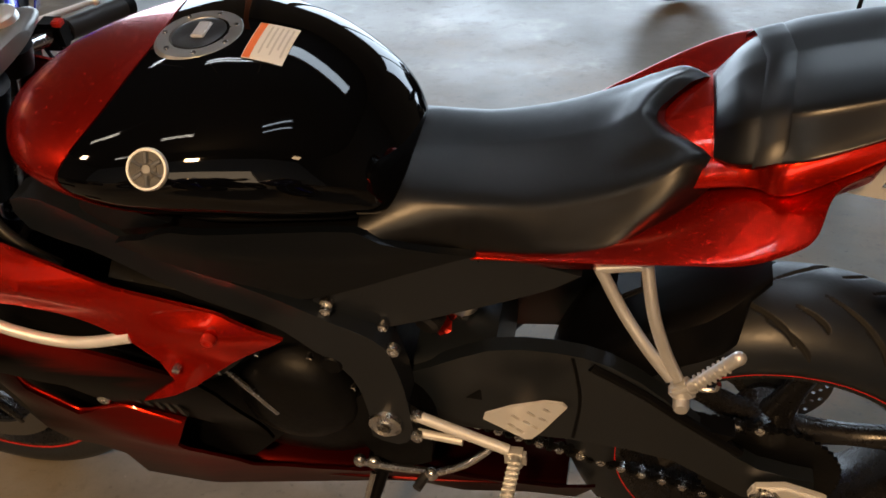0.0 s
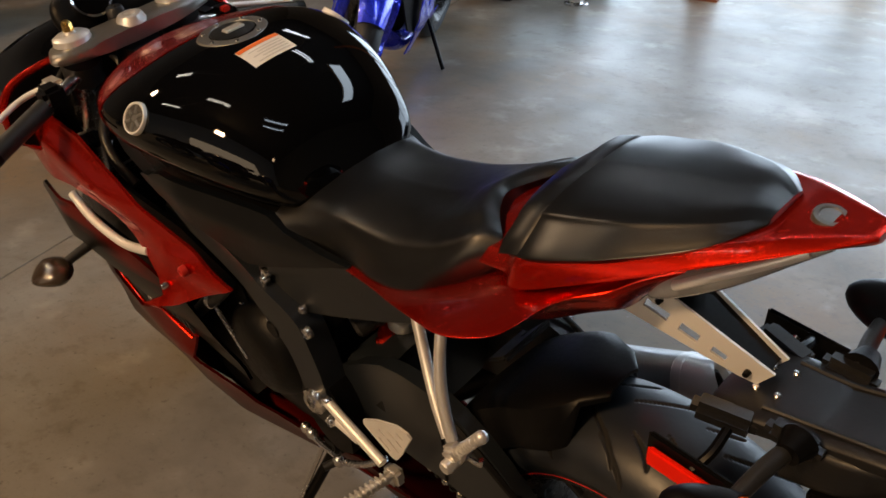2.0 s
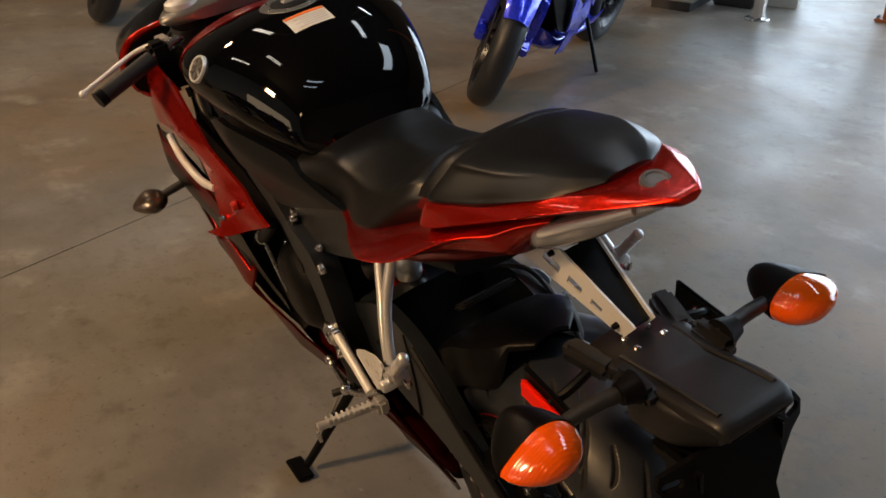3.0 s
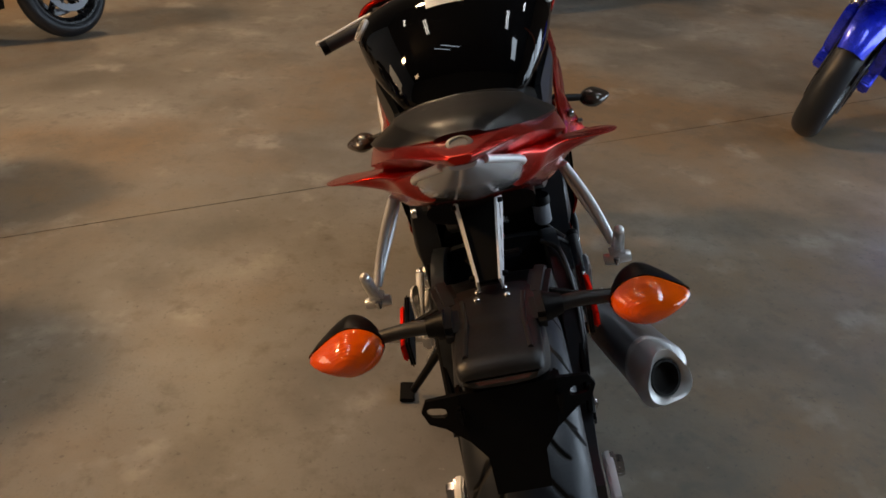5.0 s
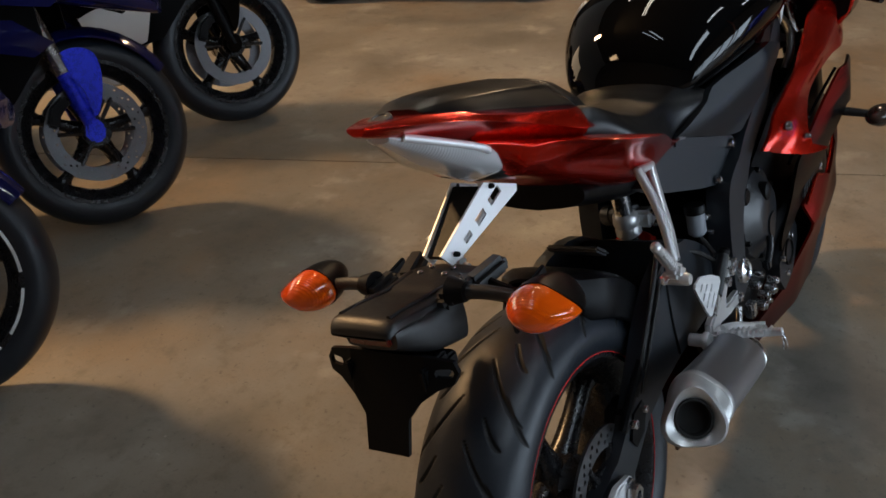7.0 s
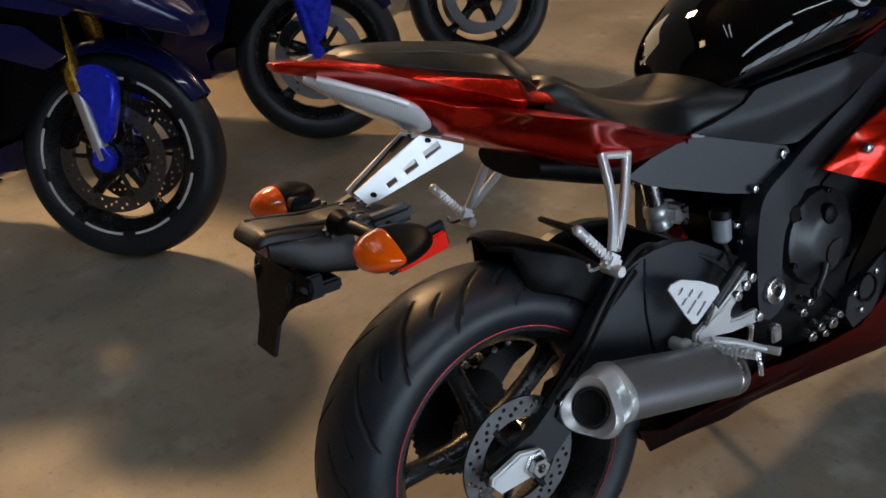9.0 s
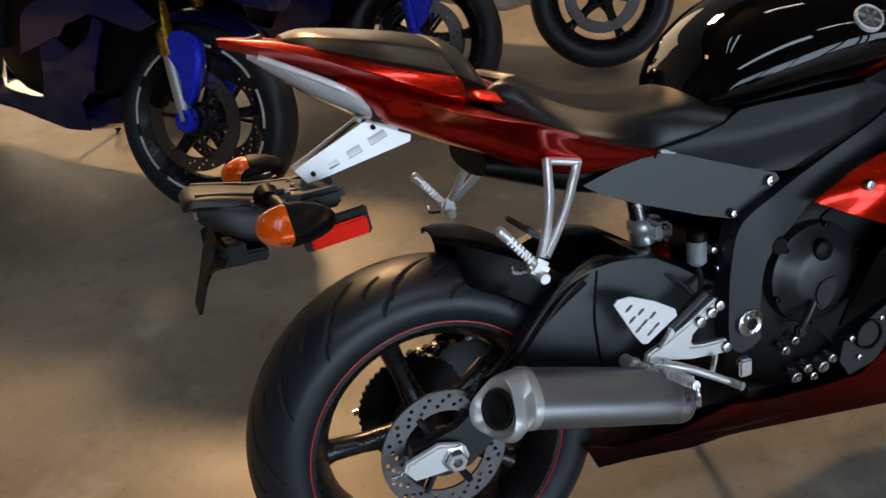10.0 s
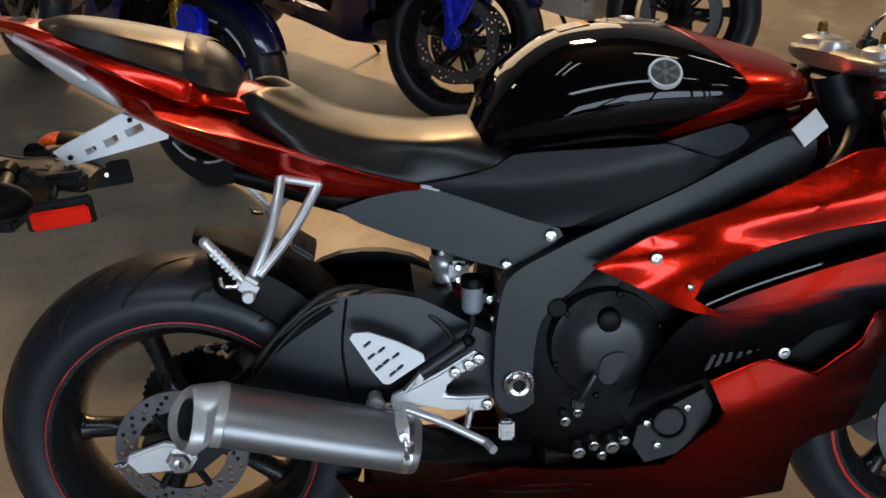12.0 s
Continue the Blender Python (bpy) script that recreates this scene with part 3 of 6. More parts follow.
def sportbike(bike, paint, body, fork_up, fork_low, fender_mat, fine, tape, steer=0.0, low_paint=None):
    """Builds a whole sports motorcycle under the empty bike."""
    # wheels
    rear = wheel("rear_wheel", bike, (0, 0, 0.315), 0.315, 0.090, 0.062, 0.080, fine, RIMBLACK, "ring" if fine else tape)
    front = wheel("front_wheel", bike, (1.38, 0, 0.300), 0.300, 0.060, 0.048, 0.052, False, RIMBLACK, "ring" if fine else tape)
    brake_disc(rear, (0, -0.092, 0.315), 0.110, 0.074, fine=fine)
    for s in (1, -1):
        brake_disc(front, (1.38, s * 0.074, 0.300), 0.155, 0.112, fine=paint is NAVY)
        cal = part("brake_caliper", plate([(1.235, 0.33), (1.25, 0.385), (1.29, 0.42), (1.315, 0.40), (1.28, 0.36), (1.27, 0.315)], s * 0.050, s * 0.112, 0.008), PLASTIC, bike)
    # front fork, fender
    top, bot = Vector((1.125, 0, 0.950)), Vector((1.372, 0, 0.300))
    axis = (bot - top).normalized()
    for s in (1, -1):
        o = Vector((0, s * 0.105, 0))
        a, m, b = top + o, top + axis * (0.40 if fine else 0.50) + o, bot + o
        leg = part("fork_leg", tube([tuple(m - axis * 0.02), tuple(b)], 0.0215, 16), fork_low, bike)
        part("fork_tube", tube([tuple(a), tuple(m)], 0.027, 18), fork_up, leg)
        part("fork_foot", plate([(1.345, 0.335), (1.375, 0.345), (1.405, 0.315), (1.395, 0.27), (1.36, 0.265), (1.34, 0.29)], s * 0.080, s * 0.125, 0.008), fender_mat if not fine else RIMBLACK, leg)
    rings = []
    for a in np.linspace(38, 148, 15):
        t = radians(a)
        rr = 0.322 + 0.012 * math.sin((a - 38) / 110 * math.pi)
        ring = []
        taper = 0.055 + 0.022 * math.sin((a - 38) / 110 * math.pi)
        for k in np.linspace(-1, 1, 13):
            ring.append((1.38 + (rr - 0.035 * abs(k) ** 2.4) * math.cos(t), taper * k, 0.300 + (rr - 0.035 * abs(k) ** 2.4) * math.sin(t)))
        ring += [(x + (1.38 - x) * 0.02, y * 0.95, z + (0.30 - z) * 0.02) for x, y, z in ring[::-1]]
        rings.append(ring)
    part("front_fender", skin(rings), NAVY if paint is NAVY else fender_mat, bike)
    for s in (1, -1):
        part("fender_side", plate([(1.28, 0.49), (1.30, 0.545), (1.355, 0.56), (1.40, 0.54), (1.415, 0.48), (1.405, 0.40), (1.385, 0.35), (1.36, 0.36), (1.345, 0.42), (1.32, 0.455)], s * 0.078, s * 0.126, 0.012, 3), fender_mat, bike)
    if steer:
        spin = Matrix.Translation(top) @ Matrix.Rotation(radians(steer), 4, -axis) @ Matrix.Translation(-top)
        for ob in bike.children:
            if ob.name.split(".")[0] in ("front_wheel", "brake_caliper", "fork_leg", "front_fender", "fender_side"):
                ob.matrix_basis = spin @ ob.matrix_basis
    tank = tank_parts(bike, GLOSS if fine else body, paint)
    # frame and engine
    for s in (1, -1):
        spar = [(0.517, 0.440), (0.518, 0.522), (0.525, 0.580), (0.535, 0.617), (0.564, 0.644), (0.625, 0.676), (0.677, 0.699), (0.737, 0.727), (0.798, 0.754), (0.853, 0.779), (0.908, 0.806), (0.970, 0.832), (1.02, 0.825), (1.01, 0.775), (0.927, 0.752),
                (0.871, 0.726), (0.802, 0.693), (0.714, 0.656), (0.672, 0.632), (0.637, 0.598), (0.612, 0.580), (0.590, 0.548), (0.581, 0.500), (0.579, 0.440), (0.582, 0.404), (0.545, 0.385), (0.522, 0.405)]
        part("frame_spar", panel(spar, lambda x, z, s=s: s * (0.158 - 0.10 * max(0, x - 0.80) - 0.02 * max(0, 0.62 - z) + 0.5 * max(0, 0.10 - abs(x - 0.6)) ** 2), 0.045, 0.03, 2), FRAME, bike, "grey cast aluminium frame spar")
        cover = [(0.403, 0.769), (0.45, 0.777), (0.517, 0.797), (0.545, 0.816), (0.619, 0.824), (0.687, 0.829), (0.764, 0.836), (0.80, 0.824), (0.851, 0.806), (0.793, 0.782), (0.708, 0.745), (0.645, 0.712), (0.622, 0.704), (0.570, 0.714), (0.49, 0.742)]
        part("tank_side_cover", panel(cover, lambda x, z, s=s: s * (0.108 + 0.068 * min(1, max(0, x - 0.40) / 0.33) - 0.10 * max(0, x - 0.80) + 0.006 + 0.010 * max(0, 1 - abs(z - float(np.interp(x, [0.41, 0.56, 0.67, 0.75, 0.86], [0.768, 0.772, 0.790, 0.812, 0.83]))) / 0.06)), 0.012, 0.012, 2), SATIN, bike, "dark satin side cover below the tank")
        part("duct_cover", panel([(0.772, 0.834), (0.870, 0.858), (0.905, 0.838), (0.887, 0.819), (0.853, 0.808), (0.81, 0.822)], lambda x, z, s=s: s * (0.168 - 0.16 * max(0, x - 0.80)), 0.010, 0.02, 2), SATIN, bike, "dark satin duct cover between tank and frame")
    part("engine_block", loft([(0.545, [(0, 0.56), (0.08, 0.56), (0.11, 0.50), (0.11, 0.38), (0.08, 0.31), (0, 0.30)]), (0.66, [(0, 0.64), (0.11, 0.63), (0.135, 0.52), (0.135, 0.36), (0.10, 0.27), (0, 0.26)]),
                               (0.80, [(0, 0.68), (0.13, 0.67), (0.14, 0.54), (0.135, 0.36), (0.09, 0.26), (0, 0.25)]), (0.93, [(0, 0.70), (0.13, 0.69), (0.13, 0.54), (0.11, 0.38), (0.08, 0.28), (0, 0.27)])], 10, 20), ENGINE, bike)
    part("airbox", loft([(0.50, [(0, 0.785), (0.07, 0.784), (0.088, 0.775), (0.088, 0.725), (0.07, 0.715), (0, 0.714)]), (0.62, [(0, 0.815), (0.12, 0.813), (0.142, 0.803), (0.142, 0.710), (0.12, 0.700), (0, 0.699)]),
                         (0.80, [(0, 0.830), (0.13, 0.828), (0.150, 0.818), (0.150, 0.720), (0.12, 0.705), (0, 0.703)]), (0.89, [(0, 0.850), (0.11, 0.848), (0.132, 0.838), (0.132, 0.760), (0.11, 0.745), (0, 0.742)]),
                         (0.99, [(0, 0.865), (0.08, 0.863), (0.095, 0.855), (0.095, 0.800), (0.08, 0.790), (0, 0.788)])], 14, 16), PLASTIC, bike)
    part("radiator", block(1.02, 0, 0.58, 0.05, 0.34, 0.30, 0.01, (0, 18, 0)), PLASTIC, bike)
    # fairings, both sides
    for s in (1, -1):
        up = [(0.662, 0.648), (0.74, 0.690), (0.87, 0.735), (0.97, 0.775), (1.06, 0.815), (1.20, 0.84), (1.34, 0.80), (1.42, 0.74), (1.36, 0.70), (1.22, 0.715), (1.10, 0.716), (1.02, 0.702), (0.94, 0.681), (0.87, 0.660), (0.825, 0.634), (0.805, 0.610), (0.850, 0.586), (0.78, 0.596), (0.71, 0.626)]
        bulge = lambda x, z, s=s: s * (0.176 + 0.10 * min(0.55, max(0, x - 0.66)) - 0.22 * max(0, x - 1.16) - 0.35 * max(0, z - 0.74) + 0.013 * max(0, 1 - abs(z - 0.676 - 0.30 * (x - 0.78)) / 0.04) + 0.62 * max(0, 0.695 - z) * max(0, min(1, (x - 0.66) / 0.15)) * max(0, min(1, (1.0 - x) / 0.12)))
        part("upper_fairing", panel(up, bulge, 0.006, 0.012, 0), paint, bike, "painted upper side fairing")
        mid = [(0.735, 0.400), (0.76, 0.47), (0.785, 0.53), (0.812, 0.562), (0.90, 0.602), (1.01, 0.642), (1.12, 0.675), (1.26, 0.67), (1.36, 0.60), (1.30, 0.56), (1.16, 0.590), (1.13, 0.588), (1.07, 0.562), (1.01, 0.540), (0.975, 0.502), (0.94, 0.488), (0.86, 0.456), (0.80, 0.428)]
        part("middle_fairing", panel(mid, lambda x, z, s=s: s * (0.186 + 0.10 * max(-0.06, min(0.35, x - 0.80)) - 0.20 * max(0, x - 1.16) + 0.02 * math.sin(max(0, min(1, (z - 0.28 - 0.2 * x) / 0.22)) * 3.14)), 0.006, 0.02, 0), FLAME if paint is RED else paint, bike, "middle fairing, red flames fading into black")
        part("blade_edge", tube([(0.815, s * 0.188, 0.563), (0.90, s * 0.197, 0.604), (1.01, s * 0.208, 0.644), (1.12, s * 0.219, 0.676)], 0.0035, 8), GLOSS, bike)
        inner = [(0.70, 0.40), (0.72, 0.60), (0.85, 0.68), (1.02, 0.73), (1.30, 0.73), (1.32, 0.58), (1.16, 0.36), (0.95, 0.30), (0.80, 0.30)]
        part("inner_fairing", panel(inner, lambda x, z, s=s: s * (0.140 + 0.10 * min(0.4, max(0, x - 0.70)) - 0.2 * max(0, x - 1.12)), 0.008, 0.05, 0), PLASTIC, bike)
        low = [(0.858, 0.452), (0.945, 0.488), (1.026, 0.459), (1.096, 0.509), (1.119, 0.578), (1.155, 0.560), (1.128, 0.464), (1.110, 0.387), (1.098, 0.351), (1.052, 0.332), (1.020, 0.302), (1.024, 0.208), (0.92, 0.190), (0.52, 0.184), (0.285, 0.196), (0.252, 0.258), (0.315, 0.232), (0.45, 0.232), (0.55, 0.262), (0.72, 0.262), (0.808, 0.276), (0.824, 0.298), (0.876, 0.374), (0.882, 0.398)]
        part("lower_fairing", panel(low, lambda x, z, s=s: s * (0.150 + 0.055 * min(1, max(0, x - 0.55) / 0.35) - 0.28 * max(0, 0.40 - z) - 0.25 * max(0, x - 1.12) + 0.010 * max(0, 1 - abs(z - 0.40 - 0.5 * (x - 0.9)) / 0.06)), 0.006, 0.02, 0), LOWFLAME_SHADE if paint is RED else low_paint or paint, bike, "painted lower fairing and belly pan side")
        part("fairing_edge", tube([(0.862, s * 0.2035, 0.453), (0.900, s * 0.2065, 0.472), (0.944, s * 0.2075, 0.487), (0.985, s * 0.2065, 0.473), (1.026, s * 0.2055, 0.461), (1.060, s * 0.2055, 0.484), (1.094, s * 0.2055, 0.510), (1.110, s * 0.2055, 0.545), (1.118, s * 0.2055, 0.576)], 0.0032, 8), paint, bike)
    part("belly_pan", loft([(0.30, [(0, 0.225), (0.06, 0.225), (0.09, 0.222), (0.07, 0.200), (0, 0.192)]), (0.60, [(0, 0.235), (0.09, 0.232), (0.118, 0.220), (0.08, 0.185), (0, 0.175)]),
                            (0.92, [(0, 0.26), (0.11, 0.255), (0.130, 0.225), (0.09, 0.185), (0, 0.172)]), (1.015, [(0, 0.30), (0.09, 0.29), (0.12, 0.26), (0.08, 0.22), (0, 0.21)])], 14, 16), LOWFLAME_SHADE if paint is RED else low_paint or paint, bike)
    part("nose_cowl", loft([(1.20, [(0, 0.905), (0.12, 0.905), (0.218, 0.888), (0.250, 0.83), (0.215, 0.762), (0, 0.752)]), (1.34, [(0, 0.92), (0.11, 0.91), (0.20, 0.86), (0.225, 0.80), (0.17, 0.72), (0, 0.71)]),
                            (1.50, [(0, 0.86), (0.09, 0.85), (0.18, 0.82), (0.20, 0.76), (0.14, 0.69), (0, 0.68)]), (1.64, [(0, 0.72), (0.02, 0.72), (0.05, 0.70), (0.05, 0.68), (0.03, 0.66), (0, 0.66)])], 18, 20), GLOSS if paint is RED else paint, bike)
    for s in (1, -1):
        part("cowl_rim", tube([(1.200, s * 0.05, 0.905), (1.200, s * 0.12, 0.904), (1.200, s * 0.218, 0.888), (1.200, s * 0.250, 0.83), (1.200, s * 0.215, 0.764), (1.200, s * 0.15, 0.755)], 0.008, 8), paint, bike)
    part("cowl_lining", loft([(1.192, [(0, 0.902), (0.12, 0.902), (0.213, 0.885), (0.245, 0.83), (0.211, 0.765), (0, 0.755)]), (1.197, [(0, 0.902), (0.12, 0.902), (0.213, 0.885), (0.245, 0.83), (0.211, 0.765), (0, 0.755)])], 3, 16), PLASTIC, bike)
    seats_and_tail(bike, paint)
    return rear, front, tank


def seats_and_tail(bike, paint):
    seat = loft([
        (0.135, [(0, 0.912), (0.035, 0.910), (0.062, 0.908), (0.080, 0.902), (0.092, 0.888), (0.094, 0.872), (0.07, 0.862), (0, 0.862)]),
        (0.165, [(0, 0.915), (0.045, 0.914), (0.088, 0.909), (0.102, 0.900), (0.114, 0.878), (0.112, 0.846), (0.09, 0.840), (0, 0.845)]),
        (0.200, [(0, 0.902), (0.050, 0.900), (0.100, 0.891), (0.116, 0.879), (0.133, 0.856), (0.130, 0.832), (0.10, 0.826), (0, 0.830)]),
        (0.245, [(0, 0.882), (0.050, 0.879), (0.102, 0.869), (0.119, 0.857), (0.140, 0.836), (0.151, 0.820), (0.12, 0.812), (0, 0.812)]),
        (0.320, [(0, 0.859), (0.050, 0.854), (0.098, 0.844), (0.114, 0.833), (0.131, 0.813), (0.141, 0.795), (0.11, 0.786), (0, 0.788)]),
        (0.400, [(0, 0.846), (0.045, 0.842), (0.090, 0.833), (0.105, 0.822), (0.114, 0.797), (0.117, 0.767), (0.10, 0.760), (0, 0.775)]),
        (0.450, [(0, 0.845), (0.042, 0.842), (0.088, 0.833), (0.105, 0.821), (0.115, 0.796), (0.116, 0.763), (0.10, 0.758), (0, 0.778)]),
        (0.500, [(0, 0.846), (0.035, 0.845), (0.082, 0.837), (0.108, 0.824), (0.125, 0.804), (0.128, 0.780), (0.10, 0.774), (0, 0.785)]),
        (0.545, [(0, 0.838), (0.035, 0.836), (0.070, 0.830), (0.118, 0.818), (0.140, 0.806), (0.142, 0.796), (0.10, 0.79), (0, 0.79)])], 54, 44)
    for v in seat.verts:  # the back edge is hollowed between two horns
        if v.co.x < 0.27:
            e = 0.135 + 0.064 * max(0.0, 1 - (abs(v.co.y) / 0.080) ** 1.5)
            v.co.z -= 0.012 * max(0.0, 1 - (abs(v.co.y) / 0.06) ** 2) * (0.27 - v.co.x) / 0.135
            v.co.x = e + (v.co.x - 0.135) * (0.27 - e) / 0.135
    part("rider_seat", seat, VINYL, bike, "black vinyl rider seat")
    part("pillion_seat", loft([
        (-0.158, [(0, 1.014), (0.012, 1.014), (0.020, 1.013), (0.025, 1.012), (0.030, 1.010), (0.031, 1.008), (0.025, 1.004), (0, 1.004)]),
        (-0.120, [(0, 1.020), (0.030, 1.018), (0.052, 1.012), (0.060, 1.008), (0.075, 0.998), (0.077, 0.994), (0.06, 0.985), (0, 0.985)]),
        (-0.050, [(0, 1.011), (0.042, 1.008), (0.078, 1.001), (0.088, 0.995), (0.108, 0.979), (0.111, 0.973), (0.09, 0.960), (0, 0.955)]),
        (0.000, [(0, 1.002), (0.045, 0.998), (0.084, 0.990), (0.095, 0.983), (0.121, 0.965), (0.125, 0.958), (0.10, 0.945), (0, 0.940)]),
        (0.050, [(0, 0.991), (0.046, 0.987), (0.086, 0.978), (0.097, 0.970), (0.127, 0.950), (0.131, 0.942), (0.11, 0.930), (0, 0.920)]),
        (0.085, [(0, 0.978), (0.043, 0.974), (0.078, 0.964), (0.088, 0.956), (0.115, 0.934), (0.118, 0.926), (0.10, 0.912), (0, 0.905)]),
        (0.112, [(0, 0.960), (0.040, 0.955), (0.067, 0.946), (0.077, 0.938), (0.101, 0.920), (0.104, 0.913), (0.085, 0.902), (0, 0.898)]),
        (0.134, [(0, 0.928), (0.030, 0.926), (0.050, 0.920), (0.058, 0.915), (0.078, 0.907), (0.080, 0.903), (0.06, 0.896), (0, 0.896)])], 44, 40), VINYL2, bike, "black vinyl pillion pad")
    # tail: a slim upper blade over a lower body whose upper side spreads into a fin
    part("tail_cover", loft([
        (0.235, [(0, 0.866), (0.038, 0.866), (0.068, 0.866), (0.075, 0.864), (0.085, 0.854), (0.084, 0.851), (0.070, 0.847), (0.043, 0.840), (0, 0.839)]),
        (0.160, [(0, 0.906), (0.047, 0.901), (0.083, 0.893), (0.092, 0.891), (0.104, 0.879), (0.102, 0.876), (0.085, 0.872), (0.052, 0.865), (0, 0.864)]),
        (0.098, [(0, 0.920), (0.054, 0.918), (0.096, 0.914), (0.106, 0.911), (0.118, 0.898), (0.116, 0.894), (0.098, 0.889), (0.060, 0.884), (0, 0.883)]),
        (0.074, [(0, 0.932), (0.062, 0.932), (0.112, 0.933), (0.128, 0.931), (0.141, 0.908), (0.138, 0.904), (0.122, 0.891), (0.069, 0.888), (0, 0.887)]),
        (0.050, [(0, 0.940), (0.062, 0.941), (0.114, 0.943), (0.130, 0.941), (0.142, 0.914), (0.139, 0.909), (0.116, 0.899), (0.069, 0.896), (0, 0.895)]),
        (0.000, [(0, 0.953), (0.058, 0.955), (0.103, 0.958), (0.119, 0.957), (0.131, 0.935), (0.128, 0.930), (0.094, 0.915), (0.061, 0.912), (0, 0.911)]),
        (-0.050, [(0, 0.968), (0.050, 0.970), (0.090, 0.972), (0.105, 0.971), (0.117, 0.955), (0.114, 0.951), (0.071, 0.934), (0.050, 0.931), (0, 0.930)]),
        (-0.090, [(0, 0.982), (0.043, 0.983), (0.077, 0.985), (0.091, 0.984), (0.104, 0.971), (0.101, 0.967), (0.056, 0.949), (0.040, 0.946), (0, 0.945)]),
        (-0.120, [(0, 0.994), (0.036, 0.995), (0.064, 0.996), (0.077, 0.995), (0.093, 0.983), (0.090, 0.980), (0.047, 0.961), (0.032, 0.958), (0, 0.957)]),
        (-0.150, [(0, 1.004), (0.030, 1.004), (0.054, 1.004), (0.064, 1.003), (0.079, 0.993), (0.077, 0.990), (0.038, 0.973), (0.026, 0.970), (0, 0.969)]),
        (-0.175, [(0, 1.011), (0.024, 1.011), (0.044, 1.011), (0.052, 1.009), (0.065, 1.001), (0.063, 0.998), (0.030, 0.983), (0.020, 0.981), (0, 0.980)]),
        (-0.215, [(0, 1.017), (0.014, 1.017), (0.026, 1.017), (0.031, 1.016), (0.040, 1.011), (0.039, 1.008), (0.020, 0.998), (0.013, 0.996), (0, 0.995)]),
        (-0.240, [(0, 1.020), (0.009, 1.020), (0.016, 1.020), (0.019, 1.019), (0.022, 1.016), (0.021, 1.014), (0.013, 1.007), (0.008, 1.005), (0, 1.005)]),
        (-0.249, [(0, 1.020), (0.006, 1.020), (0.011, 1.020), (0.013, 1.019), (0.014, 1.017), (0.013, 1.015), (0.008, 1.011), (0.005, 1.010), (0, 1.010)])], 72, 46), paint, bike, "painted pointed tail cover")
    lower = loft([
        (0.412, [(0, 0.765), (0.06, 0.766), (0.100, 0.767), (0.116, 0.766), (0.124, 0.762), (0.118, 0.757), (0.108, 0.752), (0.07, 0.746), (0, 0.745)]),
        (0.325, [(0, 0.778), (0.07, 0.780), (0.115, 0.788), (0.138, 0.793), (0.150, 0.793), (0.140, 0.784), (0.128, 0.765), (0.10, 0.745), (0, 0.740)]),
        (0.245, [(0, 0.800), (0.08, 0.805), (0.130, 0.818), (0.164, 0.826), (0.180, 0.826), (0.164, 0.816), (0.140, 0.784), (0.105, 0.752), (0, 0.746)]),
        (0.165, [(0, 0.845), (0.08, 0.848), (0.135, 0.855), (0.186, 0.859), (0.207, 0.858), (0.186, 0.850), (0.144, 0.818), (0.105, 0.783), (0, 0.776)]),
        (0.105, [(0, 0.878), (0.075, 0.880), (0.130, 0.882), (0.196, 0.880), (0.221, 0.877), (0.196, 0.871), (0.138, 0.848), (0.100, 0.812), (0, 0.804)]),
        (0.060, [(0, 0.898), (0.07, 0.899), (0.124, 0.897), (0.188, 0.893), (0.213, 0.890), (0.188, 0.885), (0.128, 0.864), (0.094, 0.832), (0, 0.822)]),
        (0.034, [(0, 0.908), (0.067, 0.909), (0.118, 0.906), (0.170, 0.901), (0.194, 0.898), (0.170, 0.893), (0.121, 0.872), (0.088, 0.845), (0, 0.835)]),
        (0.012, [(0, 0.915), (0.062, 0.915), (0.108, 0.912), (0.125, 0.910), (0.136, 0.907), (0.126, 0.899), (0.110, 0.878), (0.078, 0.855), (0, 0.846)]),
        (-0.030, [(0, 0.930), (0.05, 0.930), (0.085, 0.926), (0.098, 0.921), (0.104, 0.915), (0.100, 0.903), (0.088, 0.885), (0.06, 0.872), (0, 0.866)]),
        (-0.060, [(0, 0.940), (0.045, 0.940), (0.070, 0.937), (0.079, 0.933), (0.083, 0.926), (0.079, 0.913), (0.068, 0.898), (0.045, 0.888), (0, 0.882)]),
        (-0.092, [(0, 0.950), (0.04, 0.950), (0.055, 0.947), (0.060, 0.944), (0.0625, 0.938), (0.059, 0.928), (0.050, 0.912), (0.033, 0.902), (0, 0.897)])], 64, 50)
    for v in lower.verts:  # its rear edge rakes forward along the lamp
        v.co.x += min(1.0, max(0.0, (-0.03 - v.co.x) / 0.062)) * max(0.0, 0.945 - v.co.z) * 0.60
    lower.normal_update()
    under = lower.copy()
    def beneath(f):
        return f.calc_center_median().x < -0.02 and abs(f.calc_center_median().y) < 0.055 and f.normal.z < -0.15
    bmesh.ops.delete(lower, geom=[f for f in lower.faces if beneath(f)], context="FACES")
    bmesh.ops.delete(under, geom=[f for f in under.faces if not beneath(f)], context="FACES")
    part("tail_lower", lower, paint, bike, "painted lower tail body with side fins")
    part("tail_underside", under, PLASTIC, bike, "black plastic underside of the tail")


LEAN = -13.584
main_bike = thing("sport_motorcycle", Matrix.Translation((0, 0, 0.0028)) @ pose(0, 0, 0, LEAN), "red and black sports motorcycle leaning on its side stand", "motorcycle")
main_rear, main_front, main_tank = sportbike(main_bike, RED, GLOSS, STEEL, PLASTIC, GLOSS, True, "ring")


